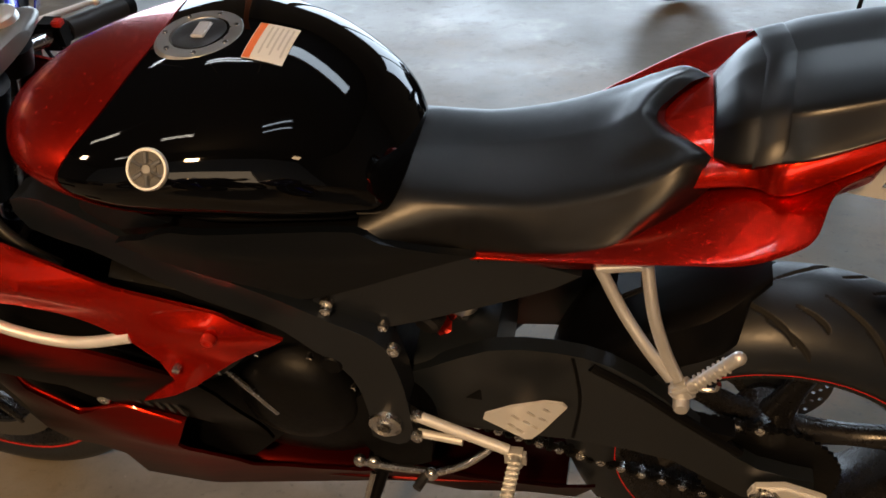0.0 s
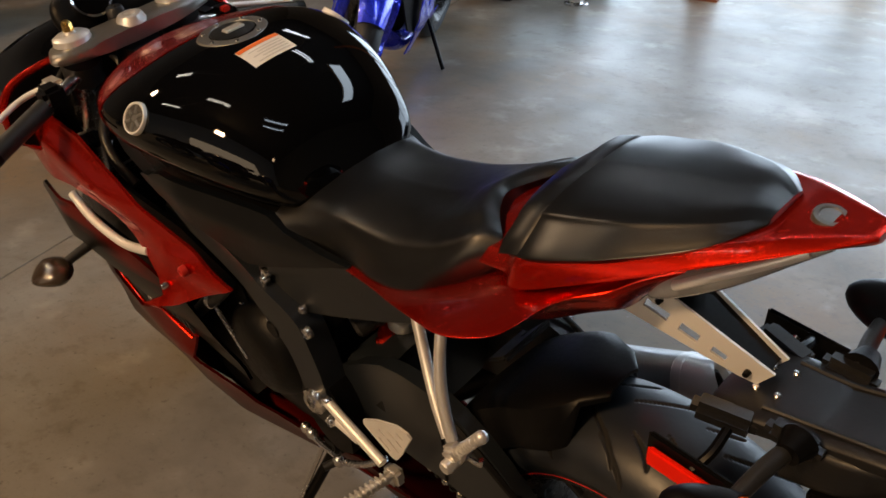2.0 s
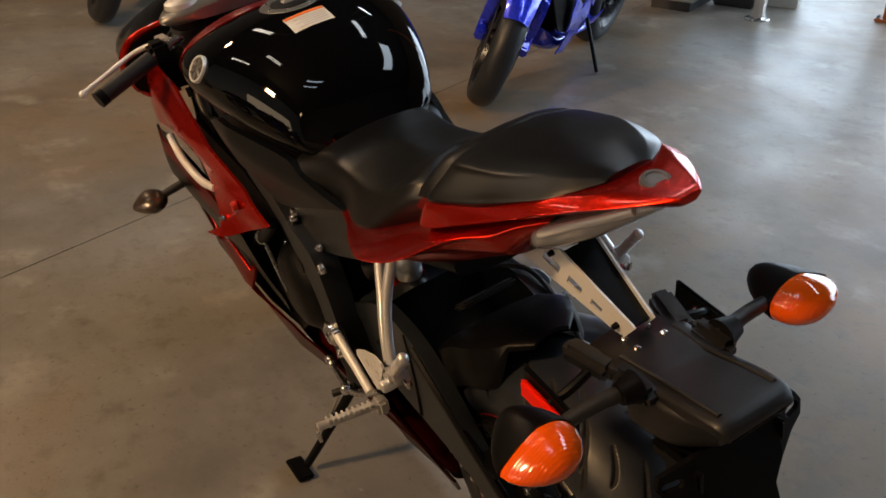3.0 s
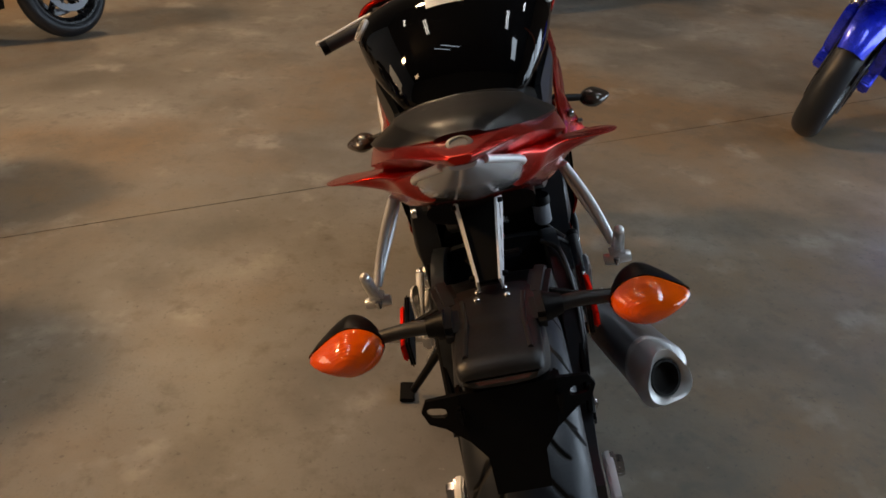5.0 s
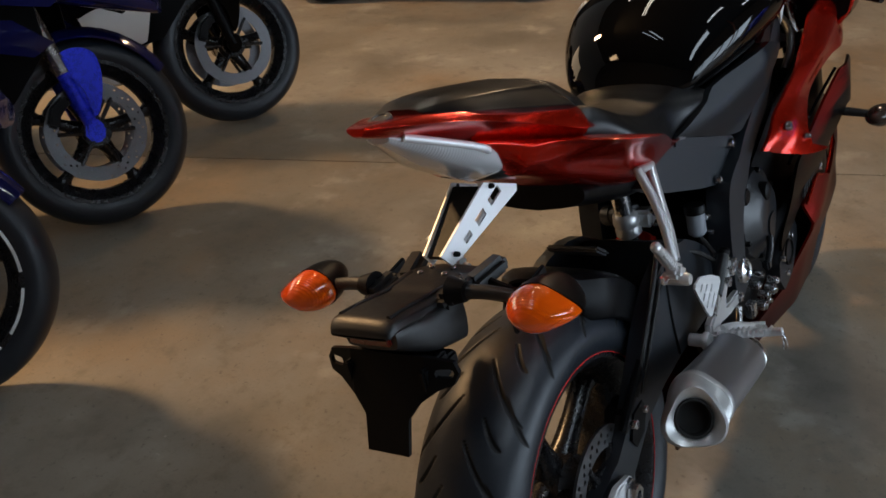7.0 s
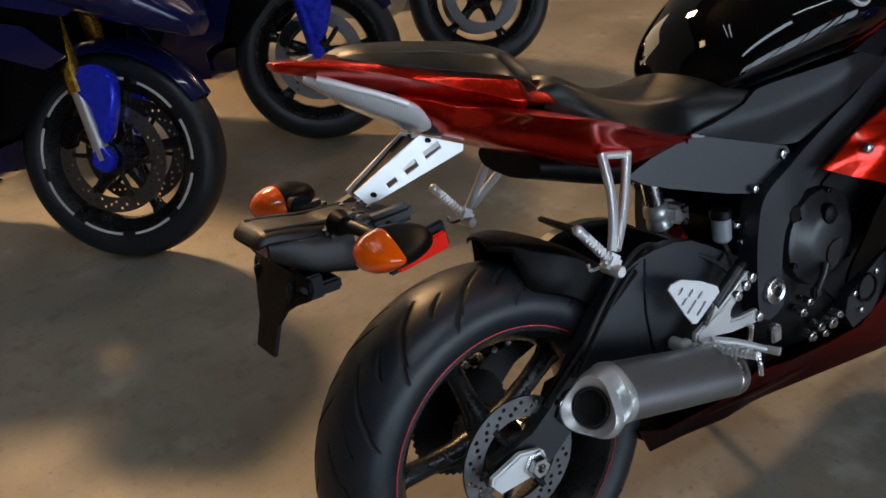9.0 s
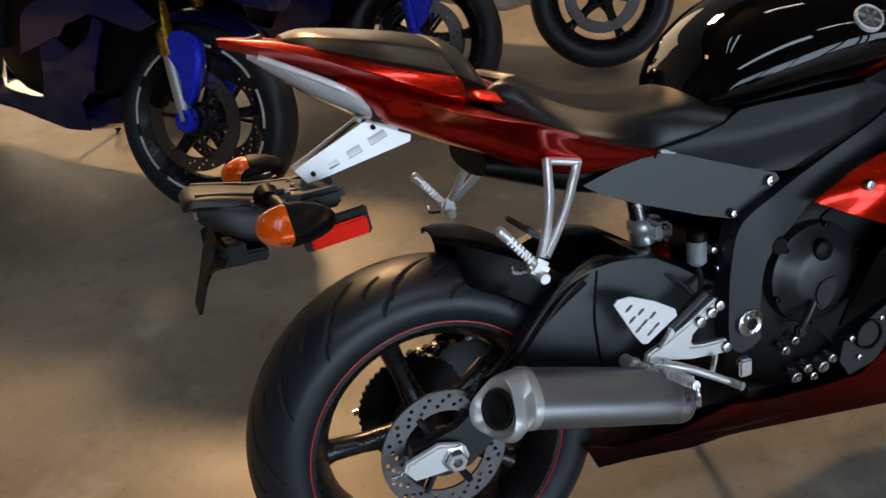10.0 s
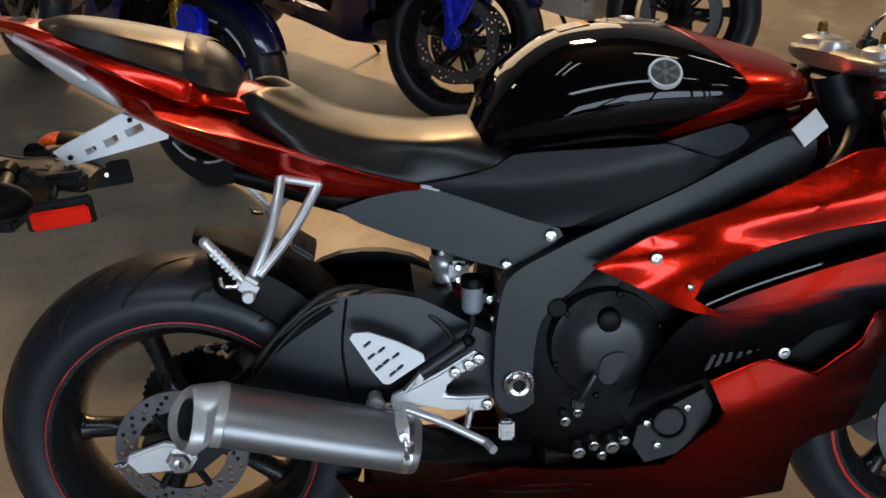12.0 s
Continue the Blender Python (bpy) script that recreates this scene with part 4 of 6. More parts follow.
# ---- details of the red motorcycle ----
def on_tank(x, z, side):
    """Place and outward direction on the tank's flank at (x, z)."""
    best = min(np.radians(np.linspace(-20, 80, 201)), key=lambda a: abs(tank_point(x, a)[2] - z))
    p = Vector(tank_point(x, best))
    dx = Vector(tank_point(x + 0.02, best)) - Vector(tank_point(x - 0.02, best))
    da = Vector(tank_point(x, best + 0.05)) - Vector(tank_point(x, best - 0.05))
    n = dx.cross(da)
    n = n if n.y > 0 else -n
    n.normalize()
    return (Vector((p.x, side * p.y, p.z)), Vector((n.x, side * n.y, n.z)))


def tank_details(bike):
    # fuel cap: broad ring with screws round a lid with a key flap
    c = Vector((0.752, 0.0, 0.9915))
    up = Vector((0.02, 0, 1)).normalized()
    cap = part("fuel_cap", turned([(0, 0.004), (0.036, 0.004), (0.038, 0.007), (0.054, 0.006), (0.058, 0.002), (0.058, -0.010), (0, -0.010)], c, c + up, 48), CAPGREY, bike, "silver fuel cap ring")
    part("lid", turned([(0, 0.009), (0.028, 0.009), (0.035, 0.007), (0.036, 0.003), (0, 0.003)], c, c + up, 40), CASTGREY, cap)
    part("key_flap", block(c.x - 0.004, 0, c.z + 0.011, 0.018, 0.034, 0.005, 0.002), SILVER, cap)
    for k in range(7):
        a = 2 * math.pi * k / 7
        q = c + Vector((0.046 * math.cos(a), 0.046 * math.sin(a), 0.006))
        part("screw", turned([(0, 0.0022), (0.0028, 0.0022), (0.0036, 0.001), (0.0036, -0.002), (0, -0.002)], q, q + up, 10), STEEL, cap)
    # warning sticker: white sheet with an orange header and unreadable lines
    def sheet(name, x0, x1, y0, y1, lift, mat, parent):
        bm = bmesh.new()
        nx, ny = 4, 8
        top = [[bm.verts.new((x, y, tank_top_z(x, y) + lift)) for y in np.linspace(y0, y1, ny)] for x in np.linspace(x0, x1, nx)]
        for i in range(nx - 1):
            for j in range(ny - 1):
                bm.faces.new((top[i][j], top[i + 1][j], top[i + 1][j + 1], top[i][j + 1]))
        return part(name, bm, mat, parent)
    st = sheet("warning_sticker", 0.632, 0.682, -0.030, 0.046, 0.0012, WHITE, bike)
    st["label"] = "white warning sticker with orange header"
    sheet("header", 0.672, 0.681, -0.029, 0.045, 0.0017, ORANGE, st)
    for k in range(5):
        x = 0.664 - k * 0.0065
        sheet("print_line", x - 0.0012, x + 0.0012, -0.024, 0.034 - 0.012 * (k % 2), 0.0017, INK, st)
    # round flank badges
    for s in (1, -1):
        p, n = on_tank(0.754, 0.940, s)
        b = part("tank_badge", turned([(0.0205, 0.002), (0.0212, 0.004), (0.0238, 0.004), (0.0248, 0.001), (0.0248, -0.004), (0.0205, -0.004)], p, p + n, 40), BRIGHT, bike, "round bright badge ring")
        part("badge_centre", turned([(0, 0.0025), (0.011, 0.0025), (0.012, 0.0015), (0.0205, 0.0015), (0.0205, -0.004), (0, -0.004)], p, p + n, 32), BADGEGREY, b)
        q = (n.cross(Vector((0, 0, 1)))).normalized()
        w = q.cross(n)
        part("badge_hub", turned([(0, 0.0035), (0.005, 0.0035), (0.006, 0.002), (0.006, 0), (0, 0)], p, p + n, 16), CAPGREY, b)
        for k in range(6):
            a = radians(30 + 60 * k)
            d = q * math.cos(a) + w * math.sin(a)
            part("badge_bar", tube([tuple(p + d * 0.007 + n * 0.0020), tuple(p + d * 0.0195 + n * 0.0020)], 0.0030, 6), CAPGREY, b)
    # beaded lip at the tank's lower rear edge
    for s in (1, -1):
        pts = [tank_point(x, radians(v))[:3] for x, v in ((0.51, -40), (0.56, -38), (0.63, -36), (0.70, -34), (0.755, -40))]
        pts = [(x, s * (y + 0.002), z) for x, y, z in pts]
        part("tank_trim", tube(pts, 0.0035, 8), PLASTIC, bike)


BADGEGREY = surface("grey_badge_enamel", (0.05, 0.05, 0.05), (0.14, 0.135, 0.13), 0.35, 0.3, 260, 0)
ORANGE = surface("orange_print", (0.75, 0.16, 0.03), (0.80, 0.20, 0.04), 0.5, 0, 60, 0)
INK = surface("grey_print", (0.52, 0.52, 0.51), (0.58, 0.58, 0.57), 0.6, 0, 60, 0)


def side_covers(bike):
    sub = [(0.275, 0.728), (0.33, 0.748), (0.41, 0.764), (0.50, 0.730), (0.612, 0.692), (0.616, 0.676), (0.575, 0.650), (0.535, 0.630), (0.48, 0.645), (0.36, 0.686), (0.31, 0.706)]
    ridge = [(0.405, 0.770), (0.50, 0.737), (0.618, 0.698), (0.624, 0.686), (0.612, 0.678), (0.50, 0.718), (0.40, 0.755)]
    for s in (1, -1):
        c = part("subframe_cover", panel(sub, lambda x, z, s=s: s * (0.106 + 0.035 * max(0, x - 0.27) / 0.34), 0.02, 0.03, 0), FRAME, bike, "grey subframe cover")
        part("ridge", panel(ridge, lambda x, z, s=s: s * (0.110 + 0.035 * max(0, x - 0.27) / 0.34), 0.02, 0.03, 0), FRAME, c)
        if s < 0:
            part("cover_clip", block(0.420, -0.125, 0.764, 0.032, 0.010, 0.0055, 0.002, (0, 14, 0)), CAPGREY, c, "bright metal clip")
        bolt(c, (0.604, s * 0.146, 0.687), 0.010, s)
        bolt(c, (0.536, s * 0.140, 0.640), 0.008, s)
        # frame fittings
        f = part("pivot_nut", lathe([(0.011, s * 0.004), (0.011, s * 0.012), (0.017, s * 0.014), (0.022, s * 0.009), (0.025, s * 0.008), (0.027, 0), (0.011, 0)], (0.556, s * 0.156, 0.442), "y", 12, True), STEEL, bike, "castellated swingarm pivot nut")
        part("pivot_core", lathe([(0, s * 0.003), (0.011, s * 0.003), (0.011, -s * 0.004), (0, -s * 0.004)], (0.556, s * 0.156, 0.442), "y", 12), BLACKHOLE, f)
        part("frame_plug", lathe([(0, s * 0.006), (0.014, s * 0.006), (0.017, s * 0.003), (0.017, -s * 0.02), (0, -s * 0.02)], (0.615, s * 0.158, 0.572), "y", 20), PLASTIC, bike, "black rubber frame plug")
        bolt(bike, (0.752, s * 0.213, 0.667), 0.010, s, REDPART if s > 0 else STEEL, "fairing_bolt")
        bolt(bike, (0.80, s * 0.234, 0.628), 0.006, s, STEEL, "fairing_bolt")
        bolt(bike, (0.97, s * 0.206, 0.500), 0.011, s, STEEL, "fairing_bolt")
        bolt(bike, (1.09, s * 0.208, 0.585), 0.006, s, STEEL, "fairing_bolt")
        bolt(bike, (1.05, s * 0.208, 0.570), 0.006, s, STEEL, "fairing_bolt")
        # duct edge in the fairing opening, its bright reflection put into the colour
        if s > 0:
            part("duct_edge_glint", tube([(1.10, s * 0.224, 0.700), (1.04, s * 0.227, 0.668), (0.955, s * 0.221, 0.645), (0.865, s * 0.214, 0.660)], 0.0085, 12), BRIGHT, bike, "duct edge with its bright reflection painted in silver")
        # front indicators
        ind = part("front_indicator", blob((1.135, s * 0.312, 0.556), (0.046, 0.040, 0.024), 22, 14, lambda q, s=s: Vector((q.x * (1 - 0.35 * max(0, s * q.y)), q.y, q.z * (1 - 0.45 * max(0, s * q.y))))), SMOKE, bike, "smoked front indicator")
        part("stalk", tube([(1.13, s * 0.205, 0.575), (1.135, s * 0.285, 0.560)], 0.011, 12, r2=0.009), HOSE, ind)
    # pale print along the black flank, drawn as bars
    for s in (1, -1):
        for k in range(7):
            x = 0.845 + 0.016 * k
            z = 0.472 + 0.42 * (x - 0.845)
            h = 0.026 + 0.005 * (k % 3)
            y = 0.203 + 0.07 * (x - 0.84)
            part("flank_print", plate([(x, z), (x + 0.008, z + 0.003), (x + 0.018, z + h + 0.003), (x + 0.010, z + h)], s * (y - 0.004), s * (y + 0.0012), 0), INKDARK, bike)


INKDARK = surface("dark_grey_print", (0.018, 0.018, 0.020), (0.028, 0.028, 0.031), 0.5, 0, 60, 0)


def engine_covers(bike):
    # clutch side
    c = part("clutch_cover", lathe([(0, -0.034), (0.045, -0.034), (0.060, -0.030), (0.078, -0.016), (0.092, -0.010), (0.096, 0.0), (0.096, 0.04)], (0.702, -0.140, 0.500), "y", 40), CASTGREY, bike, "grey clutch cover")
    for k in range(6):
        a = radians(20 + 60 * k)
        bolt(c, (0.702 + 0.090 * math.cos(a), -0.152, 0.500 + 0.090 * math.sin(a)), 0.006, -1, ENGINE)
    part("cover_boss", plate([(0.686, 0.492), (0.704, 0.501), (0.727, 0.500), (0.730, 0.480), (0.712, 0.446), (0.693, 0.442), (0.678, 0.468)], -0.160, -0.1775, 0.004, 2), CASTGREY, c)
    part("oil_filler_plug", lathe([(0, -0.012), (0.012, -0.012), (0.018, -0.009), (0.020, -0.002), (0.020, 0.02), (0, 0.02)], (0.697, -0.168, 0.551), "y", 24), PLASTIC, c)
    part("clutch_arm", joined(tube([(0.676, -0.178, 0.462), (0.664, -0.180, 0.440), (0.652, -0.176, 0.414)], 0.007, 10), block(0.651, -0.174, 0.410, 0.020, 0.016, 0.022, 0.004)), CASTGREY, c)
    low = part("water_pump_cover", panel([(0.755, 0.358), (0.810, 0.396), (0.860, 0.424), (0.876, 0.396), (0.872, 0.366), (0.848, 0.333), (0.822, 0.306), (0.770, 0.290), (0.748, 0.323)], lambda x, z: -0.166 - 0.06 * (x - 0.74), 0.03, 0.03, 0), CASTGREY, bike, "dark grey engine side cover")
    part("cover_ring", lathe([(0.024, 0.001), (0.026, -0.003), (0.029, -0.003), (0.030, 0.001)], (0.806, -0.173, 0.365), "y", 32, True), ENGINE, low)
    for x, z in ((0.767, 0.366), (0.787, 0.324), (0.834, 0.391)):
        bolt(low, (x, -0.170, z), 0.007, -1)
    for x, y, z, r in ((0.66, -0.150, 0.310, 0.011), (0.685, -0.150, 0.322, 0.009), (0.715, -0.155, 0.320, 0.012), (0.735, -0.155, 0.332, 0.009), (0.700, -0.148, 0.302, 0.008), (0.655, -0.150, 0.385, 0.008), (0.635, -0.150, 0.370, 0.009)):
        part("engine_fitting", turned([(0, 0.014), (r * 0.6, 0.014), (r * 0.7, 0.010), (r, 0.009), (r, -0.012), (0, -0.012)], (x, y, z), (x + 0.003, y - 1, z - 0.2), 10), STEEL, bike)
    # generator side
    g = part("generator_cover", lathe([(0, 0.046), (0.050, 0.046), (0.075, 0.038), (0.092, 0.020), (0.100, 0.0), (0.100, -0.04)], (0.690, 0.132, 0.475), "y", 40), ENGINE, bike, "black generator cover")
    for k in range(7):
        a = radians(10 + 51 * k)
        bolt(g, (0.690 + 0.094 * math.cos(a), 0.142, 0.475 + 0.094 * math.sin(a)), 0.006, 1)
    sp = part("sprocket_cover", panel([(0.50, 0.34), (0.49, 0.43), (0.52, 0.49), (0.58, 0.50), (0.61, 0.45), (0.60, 0.36), (0.55, 0.32)], lambda x, z: 0.150, 0.05, 0.03, 3), PLASTIC, bike, "black sprocket cover")
    bolt(sp, (0.571, 0.157, 0.438), 0.012, 1)
    bolt(sp, (0.525, 0.150, 0.605), 0.011, 1)
    bolt(bike, (0.607, 0.150, 0.675), 0.009, 1)
    part("link_rod", tube([(0.775, 0.176, 0.560), (0.745, 0.178, 0.52), (0.712, 0.178, 0.468)], 0.0045, 8), STEEL, bike)
    part("coolant_hose", tube([(0.72, 0.165, 0.62), (0.76, 0.172, 0.58), (0.80, 0.176, 0.55), (0.86, 0.172, 0.50)], 0.013, 12), HOSE, bike)
    part("hose_clip", lathe([(0.014, -0.005), (0.0165, -0.004), (0.0165, 0.004), (0.014, 0.005)], (0.778, 0.174, 0.566), "x", 16, True), STEEL, bike)
    # front down pipes and link under the engine
    for k, y in enumerate((-0.09, -0.03, 0.03, 0.09)):
        part("header_pipe", tube([(0.95, y, 0.50), (0.99, y, 0.40), (0.95, y * 0.8, 0.29), (0.80, y * 0.5, 0.245), (0.62, y * 0.3 - 0.03, 0.245)], 0.017, 10), BRUSHED, bike)


def rear_end(bike):
    # swingarm: two arms with raised braces and a cross beam
    arm = [(-0.060, 0.342), (0.020, 0.362), (0.090, 0.428), (0.160, 0.515), (0.235, 0.575), (0.310, 0.592), (0.400, 0.580), (0.490, 0.525), (0.575, 0.475), (0.578, 0.405), (0.480, 0.392), (0.290, 0.402), (0.140, 0.372), (0.035, 0.288), (-0.055, 0.292)]
    for s in (1, -1):
        sw = part("swingarm_side", panel(arm, lambda x, z, s=s: s * (0.112 + 0.012 * math.sin(max(0, min(1, x / 0.5)) * 3.14) - 0.03 * max(0, z - 0.50)), 0.024, 0.03, 2), SWING, bike, "grey swingarm side with raised brace")
        part("arm_groove", tube([(0.05, s * 0.114, 0.40), (0.13, s * 0.119, 0.47), (0.19, s * 0.122, 0.525), (0.26, s * 0.121, 0.572)], 0.008, 8), PLASTIC, sw)
        part("arm_seam", tube([(0.285, s * 0.121, 0.585), (0.275, s * 0.1245, 0.50), (0.285, s * 0.1255, 0.41)], 0.0025, 8), PLASTIC, sw)
        ad = part("axle_plate", plate([(-0.082, 0.318), (-0.078, 0.330), (-0.020, 0.350), (0.024, 0.340), (0.030, 0.318), (0.018, 0.300), (-0.065, 0.296)], s * 0.118, s * 0.134, 0.004), BRIGHT, bike, "bright chain adjuster plate")
        part("axle_nut", lathe([(0, s * 0.004), (0.008, s * 0.004), (0.009, s * 0.016), (0.0165, s * 0.016), (0.0185, s * 0.010), (0.0185, s * 0.003), (0.024, s * 0.002), (0.024, -s * 0.004), (0, -s * 0.004)], (0.004, s * 0.134, 0.320), "y", 6), STEEL, ad)
        part("adjuster_bolt", tube([(-0.078, s * 0.126, 0.312), (-0.104, s * 0.126, 0.308)], 0.006, 8), STEEL, ad)
    part("swingarm_beam", loft([(0.395, [(0, 0.575), (0.06, 0.575), (0.10, 0.56), (0.105, 0.50), (0.09, 0.43), (0, 0.42)]), (0.52, [(0, 0.52), (0.06, 0.52), (0.10, 0.51), (0.105, 0.47), (0.09, 0.41), (0, 0.40)])], 6, 14), SWING, bike)
    # hugger over the tyre, with a beak at the rear
    rings = []
    for a in np.linspace(84, 16, 16):
        t = radians(a)
        f = (84 - a) / 68
        r0 = 0.362 - 0.012 * f
        hw = 0.030 + 0.068 * min(1, f / 0.22) ** 0.7
        out = []
        for k in np.linspace(-1, 1, 17):
            r = r0 - 0.012 * abs(k) ** 2 - (0.062 * max(0, abs(k) - 0.72) / 0.28 if f > 0.12 else 0)
            out.append((r * math.cos(t), hw * max(-1, min(1, k * 1.25)), 0.315 + r * math.sin(t)))
        rings.append(out + [(x * 0.985, y * 0.965, 0.315 + (z - 0.315) * 0.985) for x, y, z in out[::-1]])
    part("hugger", skin(rings), PLASTIC, bike, "black rear hugger fender")
    tab = part("hugger_tab", block(0.215, 0.0, 0.640, 0.045, 0.10, 0.010, 0.004, (0, 35, 0)), HOLDER, bike)
    part("tab_slot", block(0.2155, -0.020, 0.6455, 0.006, 0.030, 0.003, 0.001, (0, 35, 0)), BLACKHOLE, tab)
    # chain and sprocket on the left
    spr = [(0.104 * math.cos(2 * math.pi * k / 88) * (1 if k % 2 else 0.955), 0.315 + 0.104 * math.sin(2 * math.pi * k / 88) * (1 if k % 2 else 0.955)) for k in range(88)]
    part("rear_sprocket", plate(spr, 0.080, 0.086, 0), ENGINE, main_rear)
    for z0, z1 in ((0.418, 0.470), (0.214, 0.395)):
        ch = part("drive_chain", tube([(0.0, 0.083, z0), (0.54, 0.083, z1)], 0.006, 6), ENGINE, bike)
        n = 34
        for k in range(n):
            t = (k + 0.5) / n
            x, z = 0.54 * t, z0 + (z1 - z0) * t
            a = math.degrees(math.atan2(z1 - z0, 0.54))
            part("chain_link", block(x, 0.083, z, 0.0135, 0.020, 0.013, 0.003, (0, -a, 0)), STEEL if k % 2 else ENGINE, ch)
    part("chain_guard", panel([(0.06, 0.44), (0.20, 0.472), (0.42, 0.492), (0.44, 0.470), (0.22, 0.452), (0.08, 0.42)], lambda x, z: 0.118, 0.03, 0.05, 0), PLASTIC, bike)
    # rear brake caliper on the right
    cal = part("rear_caliper", plate([(0.055, 0.375), (0.080, 0.420), (0.125, 0.425), (0.140, 0.395), (0.115, 0.355), (0.075, 0.345)], -0.070, -0.122, 0.008), PLASTIC, bike, "black rear brake caliper")
    bolt(cal, (0.078, -0.122, 0.398), 0.009)
    bolt(cal, (0.122, -0.122, 0.400), 0.008)
    part("torque_arm", plate([(0.10, 0.385), (0.12, 0.405), (0.33, 0.415), (0.34, 0.398), (0.12, 0.375)], -0.098, -0.108, 0.003), PLASTIC, bike)
    part("brake_hose", tube([(0.11, -0.118, 0.43), (0.15, -0.125, 0.50), (0.21, -0.125, 0.565), (0.27, -0.115, 0.60), (0.34, -0.09, 0.585), (0.43, -0.12, 0.54), (0.46, -0.15, 0.50)], 0.0045, 8), HOSE, bike)
    part("sensor_wire", tube([(0.12, -0.124, 0.43), (0.165, -0.131, 0.50), (0.225, -0.130, 0.560), (0.30, -0.11, 0.592)], 0.003, 8), HOSE, bike)
    # shock absorber: body, coil spring under a red collar, cast head with a canister across the bike
    top, foot = Vector((0.438, 0.018, 0.660)), Vector((0.482, 0.020, 0.440))
    down = (foot - top).normalized()
    at = lambda z: top + (foot - top) * ((0.660 - z) / 0.220)
    sh = part("shock_absorber", tube([tuple(top), tuple(foot)], 0.018, 16), STEEL, bike, "steel shock body")
    coil = [(at(z).x + 0.033 * math.cos(a), at(z).y + 0.033 * math.sin(a), z) for a, z in zip(np.linspace(0, 2 * math.pi * 4, 80), np.linspace(0.522, 0.448, 80))]
    part("spring", tube(coil, 0.0062, 8, 160), SILVER, sh, "silver coil spring")
    ring_at = at(0.535)
    collar = part("preload_ring", turned([(0.019, -0.006), (0.037, -0.007), (0.042, -0.003), (0.042, 0.003), (0.037, 0.007), (0.019, 0.006)], ring_at, ring_at - down, 28), REDPART, sh, "red spring collar")
    for k in range(6):
        a = 2 * math.pi * k / 6
        part("collar_lug", block(ring_at.x + 0.041 * math.cos(a), ring_at.y + 0.041 * math.sin(a), ring_at.z + 0.008 * math.cos(a), 0.010, 0.010, 0.010, 0.002, (0, 0, math.degrees(a))), REDPART, collar)
    part("shock_head", joined(turned([(0, 0.052), (0.018, 0.052), (0.024, 0.046), (0.026, 0.030), (0.022, 0.022), (0.025, 0.016), (0.025, 0.004), (0.018, 0), (0, 0)], at(0.560), top, 24), block(0.474, -0.012, 0.590, 0.034, 0.036, 0.036, 0.007)), SILVER, sh, "cast silver shock head")
    for z in (0.600, 0.578):
        part("valve_screw", turned([(0, 0.007), (0.005, 0.007), (0.007, 0.004), (0.007, -0.004), (0, -0.004)], Vector((0.472, -0.030, z)), Vector((0.462, -0.130, z + 0.01)), 12), STEEL, sh)
    can_a, can_b = Vector((0.468, 0.004, 0.598)), Vector((0.496, 0.080, 0.582))
    part("remote_canister", turned([(0, 0.088), (0.015, 0.088), (0.021, 0.082), (0.021, 0.060), (0.019, 0.058), (0.019, 0.052), (0.021, 0.050), (0.021, 0.004), (0.018, 0), (0, 0)], can_a, can_b, 24), DARKALU, sh, "dark metal damper canister")
    res = part("brake_fluid_cup", lathe([(0, 0.024), (0.014, 0.024), (0.0175, 0.020), (0.0175, -0.018), (0.012, -0.024), (0, -0.024)], (0.487, -0.105, 0.572), "z", 20), CUP, bike, "translucent brake fluid cup")
    part("cup_lid", lathe([(0, 0.012), (0.018, 0.012), (0.020, 0.008), (0.020, -0.004), (0, -0.004)], (0.487, -0.105, 0.598), "z", 20), PLASTIC, res)
    part("cup_tab", block(0.510, -0.112, 0.574, 0.030, 0.006, 0.016, 0.002), CASTGREY, res)
    bolt(res, (0.514, -0.116, 0.574), 0.008)
    part("fluid_hose", tube([(0.487, -0.105, 0.548), (0.485, -0.12, 0.53), (0.470, -0.14, 0.515)], 0.005, 8), HOSE, res)
    bolt(bike, (0.520, -0.118, 0.540), 0.006)
    # muffler
    rings = []
    a, b = Vector((0.085, -0.232, 0.450)), Vector((0.388, -0.194, 0.358))
    d = (b - a).normalized()
    side = d.cross(Vector((0, 0, 1))).normalized()
    up = side.cross(d)
    def ring(t, grow):
        c = a + (b - a) * t
        out = []
        for k in range(36):
            q = 2 * math.pi * k / 36
            r = (0.0500 + 0.004 * math.cos(2 * q) + 0.004 * math.cos(3 * q + 0.6)) * grow
            out.append(tuple(c + side * (r * 0.92 * math.cos(q)) + up * (r * math.sin(q))))
        return out
    can = part("muffler", skin([ring(t, g) for t, g in ((0, 1.0), (0.25, 1.0), (0.5, 1.0), (0.75, 0.99), (0.965, 0.97), (0.985, 0.93), (0.99, 0.80))]), BRUSHED, bike, "brushed metal muffler can")
    part("end_band", skin([ring(t, g) for t, g in ((-0.012, 1.0), (-0.006, 1.03), (0.035, 1.03), (0.04, 1.0))]), CAPSTEEL, can)
    out_c, nrm = Vector((0.037, -0.2465, 0.454)), Vector((-0.80, -0.47, 0.36)).normalized()
    s2 = nrm.cross(Vector((0, 0, 1))).normalized()
    u2 = s2.cross(nrm)
    def lip(r, back, n=36, tri=0.0):
        return [tuple(out_c - nrm * back + s2 * (r * (1 + tri * math.cos(3 * 2 * math.pi * k / n + 1.9)) * math.cos(2 * math.pi * k / n + math.pi)) + u2 * (r * 1.06 * (1 + tri * math.cos(3 * 2 * math.pi * k / n + 1.9)) * math.sin(2 * math.pi * k / n))) for k in range(n)]
    base = ring(-0.01, 1.0)
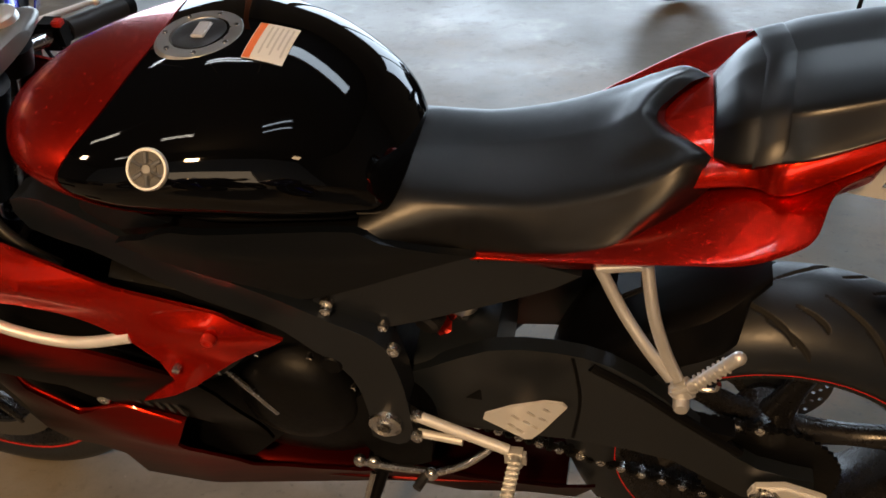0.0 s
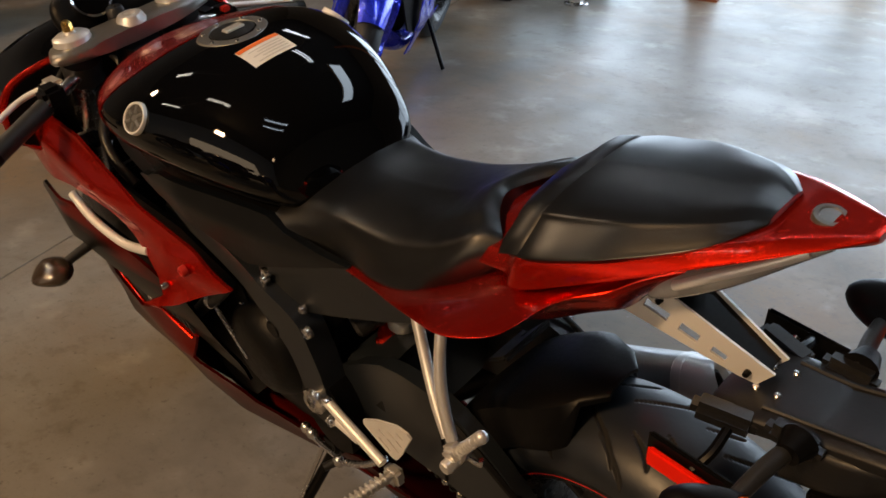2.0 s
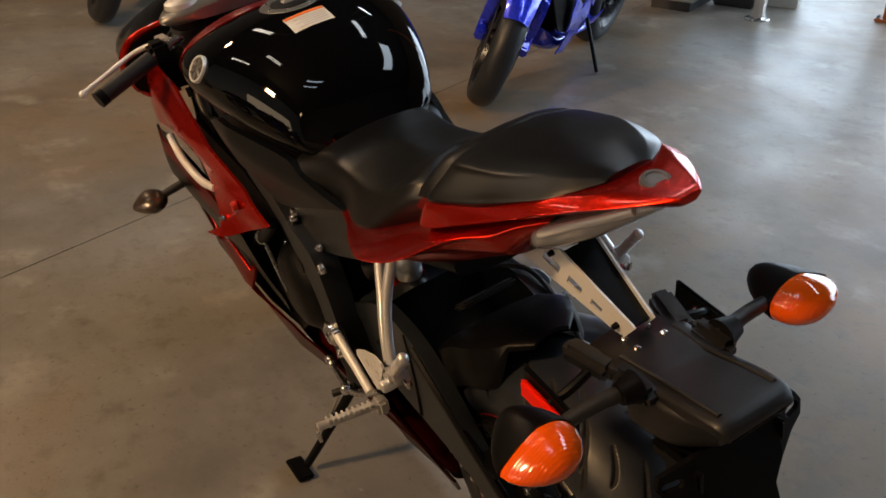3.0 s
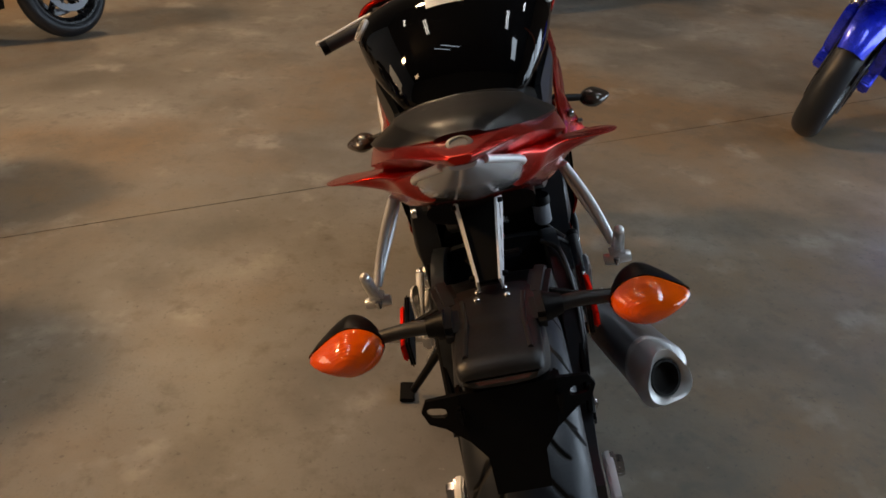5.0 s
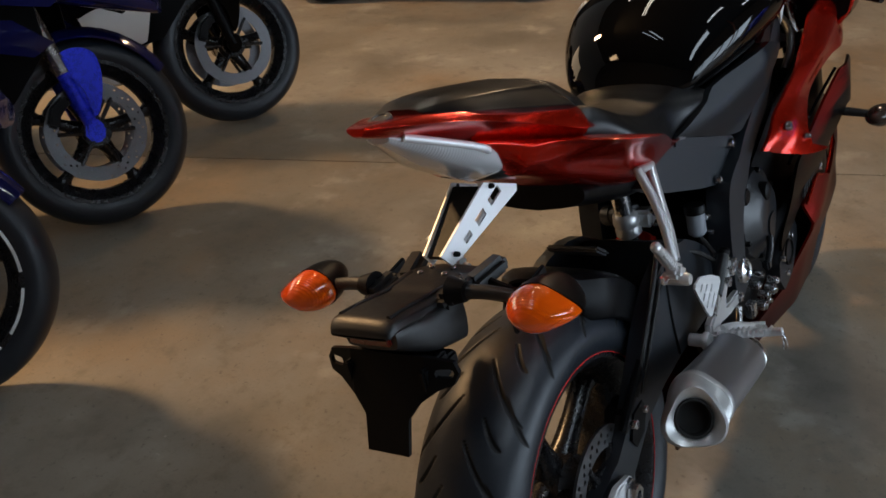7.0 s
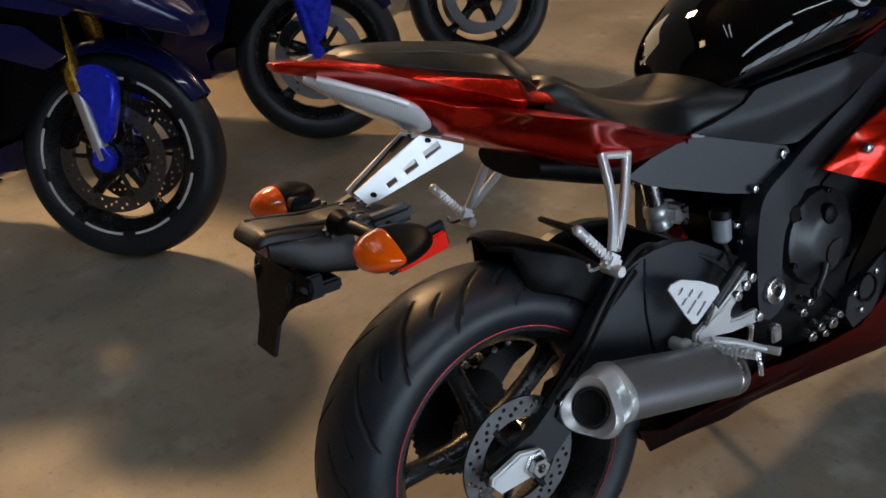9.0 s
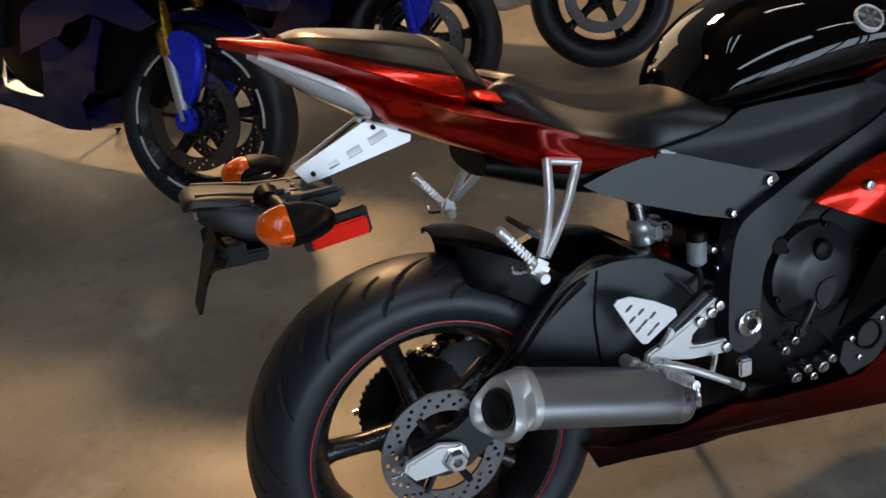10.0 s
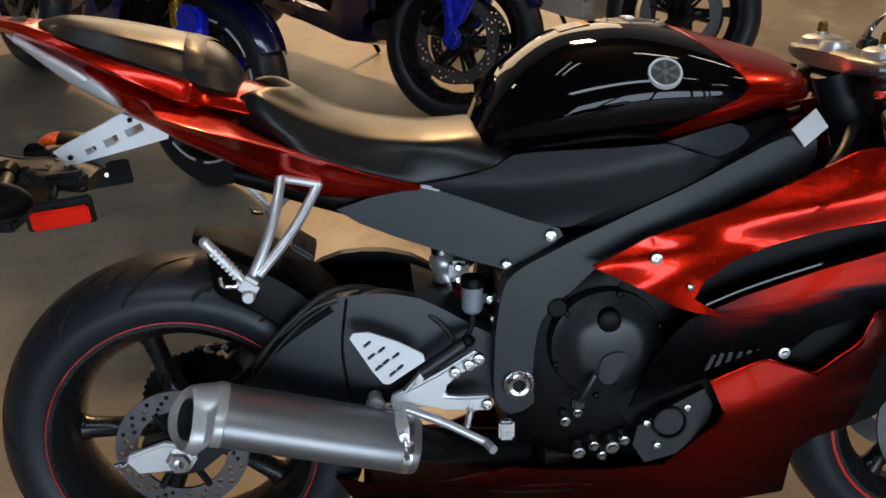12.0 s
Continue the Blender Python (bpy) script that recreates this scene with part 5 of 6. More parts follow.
    mouth = lip(0.0445, 0.005, 36, 0.14)
    start = min(range(36), key=lambda q: sum((Vector(base[k]) - Vector(mouth[(k + q) % 36])).length for k in range(36)))
    rot = lambda r: [r[(k + start) % 36] for k in range(36)]
    alt = [r[::-1] for r in (mouth,)][0]
    start2 = min(range(36), key=lambda q: sum((Vector(base[k]) - Vector(alt[(k + q) % 36])).length for k in range(36)))
    cost = lambda r, q: sum((Vector(base[k]) - Vector(r[(k + q) % 36])).length for k in range(36))
    fwd = cost(mouth, start) <= cost(alt, start2)
    fix = lambda r: rot(r) if fwd else [r[::-1][(k + start2) % 36] for k in range(36)]
    part("end_cap", skin([base, fix(lip(0.0485, 0.020, 36, 0.11)), fix(mouth), fix(lip(0.042, 0.001, 36, 0.11)), fix(lip(0.033, 0.006, 36, 0.03)), fix(lip(0.0285, 0.014))], caps=False), CAPSTEEL, can, "satin flared muffler end cap")
    part("outlet_ring", skin([lip(0.0288, 0.014), lip(0.0288, 0.008), lip(0.025, 0.008), lip(0.024, 0.03)], caps=False), BLACKHOLE, can)
    part("outlet_baffle", skin([lip(0.030, 0.028), lip(0.029, 0.034)]), BLACKHOLE, can)
    part("link_pipe", tube([(0.36, -0.198, 0.376), (0.42, -0.17, 0.345), (0.50, -0.10, 0.30), (0.58, -0.06, 0.265)], 0.030, 16), ENGINE, bike)
    part("muffler_clamp", skin([ring(t, g) for t, g in ((0.90, 0.97), (0.905, 0.995), (0.945, 0.99), (0.95, 0.96))]), STEEL, can)


CUP = surface("milky_plastic_cup", (0.20, 0.22, 0.25), (0.28, 0.30, 0.33), 0.35, 0, 60, 0)


def footrests(bike):
    for s in (1, -1):
        # pillion hanger
        j = (0.150, s * 0.200, 0.652)
        h = part("pillion_hanger", tube([(0.252, s * 0.138, 0.780), (0.222, s * 0.160, 0.730), (0.190, s * 0.182, 0.690), (0.160, s * 0.198, 0.658)], 0.0078, 12), SILVER, bike, "polished pillion footrest hanger")
        part("hanger_strut", tube([(0.197, s * 0.142, 0.792), (0.186, s * 0.168, 0.740), (0.170, s * 0.186, 0.695), (0.152, s * 0.198, 0.658)], 0.0078, 12), SILVER, h)
        part("hanger_bridge", tube([(0.254, s * 0.140, 0.778), (0.196, s * 0.142, 0.790)], 0.0068, 10), SILVER, h)
        part("hanger_knuckle", joined(block(0.145, s * 0.202, 0.645, 0.032, 0.024, 0.026, 0.006, (0, 35, 0)), turned([(0, 0.022), (0.008, 0.022), (0.010, 0.018), (0.010, -0.018), (0.008, -0.022), (0, -0.022)], (0.146, s * 0.202, 0.632), (0.146, s * 0.202 + 1, 0.632), 12)), SILVER, h)
        peg = part("pillion_peg", joined(tube([(0.140, s * 0.204, 0.650), (0.112, s * 0.204, 0.684), (0.090, s * 0.203, 0.710)], 0.0066, 10, r2=0.0085), blob((0.088, s * 0.203, 0.712), (0.009, 0.0085, 0.009), 12, 8)), SILVER, h)
        for k in range(7):
            t = 0.2 + 0.1 * k
            c = Vector((0.140, s * 0.204, 0.650)).lerp(Vector((0.090, s * 0.203, 0.710)), t)
            part("peg_rib", block(c.x, c.y, c.z, 0.004, 0.017, 0.014, 0.001, (0, 50, 0)), SILVER, peg)
        part("peg_hook", tube([(0.128, s * 0.196, 0.640), (0.108, s * 0.196, 0.642), (0.104, s * 0.197, 0.655)], 0.0035, 8), STEEL, h)
        # rider footrest bracket, heel guard, peg
        y = s * 0.165
        holes = []
        for r, row in enumerate(((0.315, 0.527, 3), (0.321, 0.506, 3), (0.332, 0.486, 2))):
            for k in range(row[2]):
                holes.append(slot(row[0] + 0.022 * k, row[1] - 0.0108 * k, 0.016, 0.0055, 40, 4))
        heel = part("heel_guard", plate([(0.288, 0.538), (0.294, 0.546), (0.318, 0.547), (0.365, 0.528), (0.402, 0.506), (0.405, 0.494), (0.372, 0.472), (0.348, 0.456), (0.338, 0.458), (0.322, 0.480)], y, y + s * 0.004, 0.0, 0, holes), BRIGHT, bike, "slotted aluminium heel guard", smooth=False)
        if s < 0:
            br = part("footrest_bracket", joined(plate([(0.352, 0.432), (0.385, 0.446), (0.430, 0.470), (0.484, 0.504), (0.500, 0.498), (0.498, 0.482), (0.462, 0.466), (0.440, 0.446), (0.436, 0.428), (0.462, 0.424), (0.506, 0.424), (0.514, 0.412), (0.506, 0.398), (0.440, 0.402), (0.400, 0.410), (0.366, 0.404), (0.348, 0.414)], s * 0.148, s * 0.164, 0.004),
                                                 plate([(0.385, 0.455), (0.402, 0.486), (0.412, 0.482), (0.398, 0.448)], s * 0.154, s * 0.166, 0.003)), SILVER, bike, "polished footrest bracket")
            for x, z in ((0.490, 0.492), (0.504, 0.411), (0.452, 0.470), (0.474, 0.482)):
                bolt(br, (x, s * 0.164, z), 0.010, s)
            bolt(br, (0.325, s * 0.160, 0.416), 0.016, s, SILVER)
            part("pivot_boss", tube([(0.325, s * 0.130, 0.416), (0.325, s * 0.166, 0.416)], 0.012, 14), SILVER, br)
            part("pivot_arm", tube([(0.325, s * 0.158, 0.416), (0.352, s * 0.158, 0.408), (0.372, s * 0.158, 0.412)], 0.007, 10), SILVER, br)
        peg = part("rider_peg", tube([(0.362, s * 0.168, 0.408), (0.364, s * 0.225, 0.416), (0.366, s * 0.282, 0.424)], 0.0082, 12, r2=0.0075), SILVER, bike, "knurled rider footpeg")
        for k in range(9):
            t = 0.15 + 0.085 * k
            c = Vector((0.362, s * 0.168, 0.408)).lerp(Vector((0.366, s * 0.282, 0.424)), t)
            part("peg_rib", block(c.x, c.y, c.z + 0.002, 0.018, 0.004, 0.0155, 0.001), SILVER, peg)
        part("peg_feeler", tube([(0.366, s * 0.279, 0.424), (0.368, s * 0.284, 0.408), (0.370, s * 0.283, 0.388)], 0.004, 8), STEEL, peg)
        part("peg_mount", block(0.364, s * 0.165, 0.402, 0.032, 0.022, 0.034, 0.006), SILVER, peg)
        # foot lever along the engine
        if s < 0:
            lv = part("brake_pedal", tube([(0.372, s * 0.172, 0.414), (0.430, s * 0.176, 0.390), (0.500, s * 0.182, 0.352)], 0.0085, 12, r2=0.0065), SILVER, bike, "polished foot lever")
            part("lever_tip", tube([(0.500, s * 0.180, 0.352), (0.510, s * 0.205, 0.350)], 0.0075, 10), SILVER, lv)
            part("return_spring", tube([(0.470, s * 0.170, 0.370), (0.478, s * 0.170, 0.405)], 0.006, 8), STEEL, lv)
    mc = part("rear_master_cylinder", tube([(0.398, -0.160, 0.470), (0.432, -0.158, 0.492), (0.468, -0.156, 0.516)], 0.011, 14), CASTGREY, bike, "grey rear master cylinder")
    part("push_rod", tube([(0.398, -0.160, 0.470), (0.372, -0.162, 0.440)], 0.005, 8), STEEL, mc)
    part("cylinder_cap", blob((0.474, -0.156, 0.520), (0.012, 0.012, 0.010), 12, 8), PLASTIC, mc)
    part("brake_switch", block(0.535, -0.172, 0.368, 0.026, 0.018, 0.034, 0.004), STEEL, bike, "plated brake light switch")
    part("linkage_rod", tube([(0.502, 0.166, 0.480), (0.430, 0.170, 0.452), (0.372, 0.174, 0.432)], 0.0085, 12), BRIGHT, bike, "bright left footrest arm")
    part("shift_rod", tube([(0.508, 0.160, 0.430), (0.440, 0.165, 0.428)], 0.007, 10), BRIGHT, bike)
    for x, z in ((0.502, 0.480), (0.508, 0.430)):
        bolt(bike, (x, 0.166, z), 0.010, 1)
    lv = part("shift_lever", tube([(0.400, 0.150, 0.400), (0.440, 0.170, 0.376), (0.500, 0.182, 0.352)], 0.006, 10), STEEL, bike, "plated shift lever")
    part("lever_tip", tube([(0.500, 0.180, 0.352), (0.510, 0.205, 0.350)], 0.0075, 10), HOSE, lv)
    # side stand, down to the floor
    st = part("side_stand", tube([(0.585, 0.125, 0.290), (0.620, 0.190, 0.190), (0.655, 0.268, 0.082)], 0.011, 12, r2=0.009), PLASTIC, bike, "black side stand, folded out")
    part("stand_foot", block(0.662, 0.286, 0.0735, 0.075, 0.036, 0.010, 0.003, (13.6, 0, 0)), PLASTIC, st)
    part("stand_pivot", block(0.585, 0.122, 0.298, 0.05, 0.045, 0.045, 0.01), ENGINE, st)
    part("stand_spring", tube([(0.60, 0.150, 0.29), (0.635, 0.215, 0.17)], 0.005, 8), STEEL, st)
    part("stand_arm", tube([(0.61, 0.165, 0.342), (0.56, 0.172, 0.348), (0.49, 0.180, 0.362)], 0.006, 8), STEEL, bike)
    for p in ((0.61, 0.165, 0.345), (0.585, 0.170, 0.352), (0.49, 0.185, 0.362)):
        part("stand_fitting", blob(p, (0.011, 0.010, 0.012), 10, 8), STEEL, bike)


def tail_hardware(bike):
    lens = loft([
        (-0.212, [(0, 0.998), (0.010, 0.998), (0.015, 0.997), (0.017, 0.994), (0.012, 0.989), (0, 0.987)]),
        (-0.160, [(0, 0.975), (0.024, 0.976), (0.041, 0.974), (0.045, 0.964), (0.030, 0.950), (0, 0.945)]),
        (-0.120, [(0, 0.958), (0.034, 0.958), (0.058, 0.955), (0.063, 0.942), (0.046, 0.920), (0, 0.912)]),
        (-0.095, [(0, 0.946), (0.040, 0.946), (0.067, 0.942), (0.070, 0.926), (0.054, 0.902), (0, 0.888)]),
        (-0.078, [(0, 0.935), (0.040, 0.935), (0.066, 0.931), (0.071, 0.916), (0.057, 0.891), (0, 0.874)]),
        (-0.066, [(0, 0.925), (0.038, 0.925), (0.060, 0.921), (0.065, 0.906), (0.054, 0.885), (0, 0.868)])], 26, 24)
    for v in lens.verts:  # the front edge of the lens rakes forward towards its foot
        v.co.x += min(1.0, max(0.0, (v.co.x + 0.16) / 0.07)) * max(0.0, 0.942 - v.co.z) * 0.38
    lamp = part("tail_lamp", lens, CLEAR, bike, "clear tail lamp lens")
    # white tubes paint in the bright reflection on the upper lens
    for s in (1, -1):
        part("lens_glint_band", tube([(-0.196, s * 0.026, 0.9895), (-0.160, s * 0.0445, 0.971), (-0.120, s * 0.062, 0.951), (-0.096, s * 0.0705, 0.9375), (-0.086, s * 0.0705, 0.931)], 0.0055, 10, 24), BRIGHT, lamp, "white band painted in for the reflection along the lens")
    # tail badge
    p = Vector((-0.200, 0.0, 1.0145))
    n = Vector((-0.16, 0, 1)).normalized()
    part("tail_badge", turned([(0, 0.0022), (0.010, 0.0022), (0.011, 0.0035), (0.0155, 0.003), (0.0165, 0.001), (0.0165, -0.006), (0, -0.006)], p, p + n, 28), BADGEGREY, bike, "small round chrome tail badge")
    # strap across the pillion pad
    pts = []
    for a in np.linspace(-1, 1, 31):
        y = 0.126 * a
        z = lerp_table(abs(y), [(0, 0.9855), (0.045, 0.981), (0.082, 0.972), (0.093, 0.964), (0.122, 0.942), (0.127, 0.930)])[0]
        pts.append((0.068 + 0.014 * abs(a), y, z))
    strip = bmesh.new()
    rows = [[strip.verts.new((x + dx, y * 1.005, z + 0.0012 - (0.0025 if abs(dx) > 0.014 else 0) - dx * 0.30)) for dx in (-0.016, -0.012, 0, 0.012, 0.016)] for x, y, z in pts]
    for r0, r1 in zip(rows, rows[1:]):
        for k in range(4):
            strip.faces.new((r0[k], r0[k + 1], r1[k + 1], r1[k]))
    part("pillion_strap", strip, VINYL, bike, "black pillion strap")
    # slotted plates that carry the plate holder
    for s in (1, -1):
        outline = [(-0.168, 0.812), (-0.052, 0.872), (0.018, 0.842), (0.016, 0.832), (-0.128, 0.793), (-0.150, 0.790)]
        holes = []
        for cx, cz, l in ((-0.035, 0.8455, 0.030), (-0.073, 0.8285, 0.024), (-0.107, 0.8135, 0.018)):
            d = Vector((0.92, 0.40)).normalized()
            q = Vector((-d.y, d.x)) * 0.30 + d * 0.1
            w = 0.0065 if l > 0.02 else 0.005
            holes.append([(cx + d.x * u * l / 2 + (-d.y) * v * w, cz + d.y * u * l / 2 + d.x * v * w) for u, v in ((-1, -1), (1, -1), (1, 1), (-1, 1))])
        bm = plate(outline, -0.0015, 0.0015, 0, 0, holes)
        for v in bm.verts:
            v.co.y += s * (0.014 + 0.020 * (v.co.x + 0.168) / 0.186)
        br = part("slotted_bracket", bm, BRIGHT, bike, "bright slotted aluminium bracket", smooth=False)
        bolt(br, (-0.040, s * 0.029, 0.862), 0.004, s, PLASTIC)
        bolt(br, (-0.140, s * 0.019, 0.803), 0.004, s, PLASTIC)
    bm = bmesh.new()
    q = [(-0.160, 0.014, 0.808), (-0.052, 0.026, 0.866), (-0.052, -0.026, 0.866), (-0.160, -0.014, 0.808)]
    f = bm.faces.new([bm.verts.new(v) for v in q])
    e = bmesh.ops.extrude_face_region(bm, geom=[f])
    bmesh.ops.translate(bm, verts=[v for v in e["geom"] if isinstance(v, bmesh.types.BMVert)], vec=(0.003, 0, -0.006))
    part("bracket_web", bm, PLASTIC, bike)
    # plate holder hood with lower lamp box
    def hood_ring(w, z, d):
        return [(0, z + 0.002), (w * 0.45, z + 0.0015), (w * 0.80, z), (w, z - 0.004), (w + 0.002, z - 0.009), (w + 0.002, z - d), (w * 0.85, z - d - 0.003), (0, z - d - 0.004)]
    hood = part("plate_holder", loft([(-0.112, hood_ring(0.046, 0.771, 0.014)), (-0.124, hood_ring(0.053, 0.776, 0.020)), (-0.165, hood_ring(0.057, 0.786, 0.022)), (-0.215, hood_ring(0.053, 0.790, 0.020)), (-0.235, hood_ring(0.050, 0.790, 0.020)), (-0.270, hood_ring(0.050, 0.797, 0.018)),
                                      (-0.300, hood_ring(0.050, 0.802, 0.016)), (-0.324, hood_ring(0.049, 0.804, 0.015)), (-0.334, hood_ring(0.047, 0.801, 0.014)), (-0.340, hood_ring(0.044, 0.796, 0.010)), (-0.342, hood_ring(0.040, 0.793, 0.006))], 40, 26), HOLDER, bike, "black plastic plate holder hood")
    for s in (1, -1):  # raised ribs along the hood
        part("hood_rib", tube([(-0.170, s * 0.040, 0.7875), (-0.225, s * 0.036, 0.7905), (-0.275, s * 0.037, 0.7985), (-0.322, s * 0.038, 0.8045)], 0.0035, 8, 20), HOLDER, hood)
    for x, y in ((-0.150, 0.018), (-0.150, -0.018), (-0.175, 0.020), (-0.175, -0.020)):
        part("hood_screw", lathe([(0, 0.0035), (0.003, 0.0035), (0.0045, 0.002), (0.0045, -0.004), (0, -0.004)], (x, y, 0.7858 + (-0.150 - x) * 0.16), "z", 10), STEEL, hood)
    for s in (1, -1):
        part("holder_side", joined(block(-0.140, s * 0.062, 0.776, 0.070, 0.030, 0.026, 0.008, (0, -8, s * 14)), block(-0.215, s * 0.058, 0.786, 0.060, 0.026, 0.024, 0.008, (0, -6, 0))), HOLDER, hood)
    part("lamp_box", loft([(-0.322, [(0, 0.790), (0.034, 0.789), (0.042, 0.782), (0.040, 0.766), (0.032, 0.760), (0, 0.758)]), (-0.27, [(0, 0.786), (0.046, 0.785), (0.057, 0.776), (0.058, 0.744), (0.048, 0.730), (0, 0.726)]), (-0.20, [(0, 0.778), (0.044, 0.777), (0.058, 0.768), (0.058, 0.728), (0.045, 0.708), (0, 0.702)])], 14, 16), HOLDER, hood)
    part("plate_lamp", block(-0.3235, 0, 0.774, 0.008, 0.066, 0.018, 0.003), DARKRED, hood, "dark red plate lamp lens")
    # hanging plate carrier
    carrier = [(-0.098, 0.735), (-0.105, 0.722), (-0.098, 0.708), (-0.078, 0.702), (-0.052, 0.686), (-0.034, 0.664), (-0.032, 0.619), (0.034, 0.619), (0.036, 0.664), (0.054, 0.686), (0.080, 0.702), (0.100, 0.708), (0.107, 0.722), (0.100, 0.735), (0.060, 0.742), (-0.060, 0.742)]
    holes = [slot(0.088, 0.7215, 0.026, 0.011, 0, 5), slot(-0.086, 0.7215, 0.026, 0.011, 0, 5)]
    bm = plate(carrier, 0.0, 0.006, 0, 0, holes)
    for v in bm.verts:
        u, t, z = v.co
        v.co = Vector((-0.302 - t - 0.34 * (0.735 - z) + 0.9 * max(0, abs(u) - 0.05) * 0.25, u, z))
    part("plate_carrier", bm, PLASTIC, hood, "black hanging plate carrier", smooth=False)
    part("carrier_rib", joined(block(-0.290, 0.060, 0.712, 0.055, 0.010, 0.036, 0.003), block(-0.290, -0.060, 0.712, 0.055, 0.010, 0.036, 0.003), block(-0.265, 0, 0.702, 0.07, 0.11, 0.020, 0.004)), PLASTIC, hood)
    for s in (1, -1):
        # rear indicators
        c = Vector((-0.218, s * 0.188, 0.777))
        ind = part("rear_indicator", blob(c, (0.043, 0.044, 0.030), 24, 14, lambda q, s=s: Vector((min(q.x, 0.06), q.y * (1 + 0.22 * max(0, s * q.y)), (q.z - 0.15 * max(0, s * q.y) ** 2) * (1 - 0.55 * max(0, s * q.y) ** 1.3)))), AMBER, bike, "amber rear indicator lens")
        part("indicator_housing", blob(c + Vector((0.003, 0, 0)), (0.068, 0.045, 0.031), 24, 14, lambda q, s=s: Vector((max(q.x, 0.0), q.y * (1 + 0.22 * max(0, s * q.y)) * (1 - 0.25 * max(0, q.x)), (q.z - 0.15 * max(0, s * q.y) ** 2) * (1 - 0.55 * max(0, s * q.y) ** 1.3)))), PLASTIC, ind)
        part("stalk", tube([(-0.222, s * 0.062, 0.790), (-0.212, s * 0.105, 0.788), (-0.205, s * 0.150, 0.780)], 0.0105, 12, r2=0.009), HOSE, ind)
        part("stalk_collar", tube([(-0.222, s * 0.062, 0.792), (-0.221, s * 0.085, 0.792)], 0.020, 14, r2=0.013), PLASTIC, ind)
        # side reflectors
        rf = part("side_reflector", block(-0.133, s * 0.128, 0.735, 0.088, 0.008, 0.028, 0.003, (0, -8, 0)), REFLECTOR, bike, "red side reflector")
        part("reflector_back", block(-0.136, s * 0.1195, 0.740, 0.104, 0.007, 0.044, 0.003, (0, -8, 0)), PLASTIC, rf)
        part("back_screw", lathe([(0, -s * 0.004), (0.004, -s * 0.004), (0.006, -s * 0.001), (0.006, s * 0.002), (0, s * 0.002)], (-0.125, s * 0.1155, 0.742), "y", 10), STEEL, rf)
        part("reflector_arm", tube([(-0.15, s * 0.06, 0.775), (-0.15, s * 0.10, 0.760), (-0.14, s * 0.122, 0.745)], 0.006, 8), PLASTIC, rf)
    # grab points under the seat
    part("under_tail_tray", loft([(0.42, [(0, 0.745), (0.06, 0.745), (0.085, 0.735), (0.08, 0.70), (0.05, 0.68), (0, 0.675)]), (0.30, [(0, 0.755), (0.06, 0.755), (0.09, 0.745), (0.085, 0.715), (0.05, 0.70), (0, 0.695)]), (0.12, [(0, 0.80), (0.06, 0.80), (0.085, 0.79), (0.08, 0.77), (0.05, 0.76), (0, 0.755)])], 10, 14), PLASTIC, bike)


DARKRED = lens_material("dark_red_lens", (0.12, 0.006, 0.004), 0.2, 0.0)
CLAMP = surface("grey_clamp_casting", (0.20, 0.195, 0.185), (0.28, 0.27, 0.255), 0.36, 0.8, 150, 0.08)
DARKALU = surface("dark_clamp_casting", (0.03, 0.03, 0.032), (0.05, 0.05, 0.054), 0.36, 0.6, 150, 0.08)


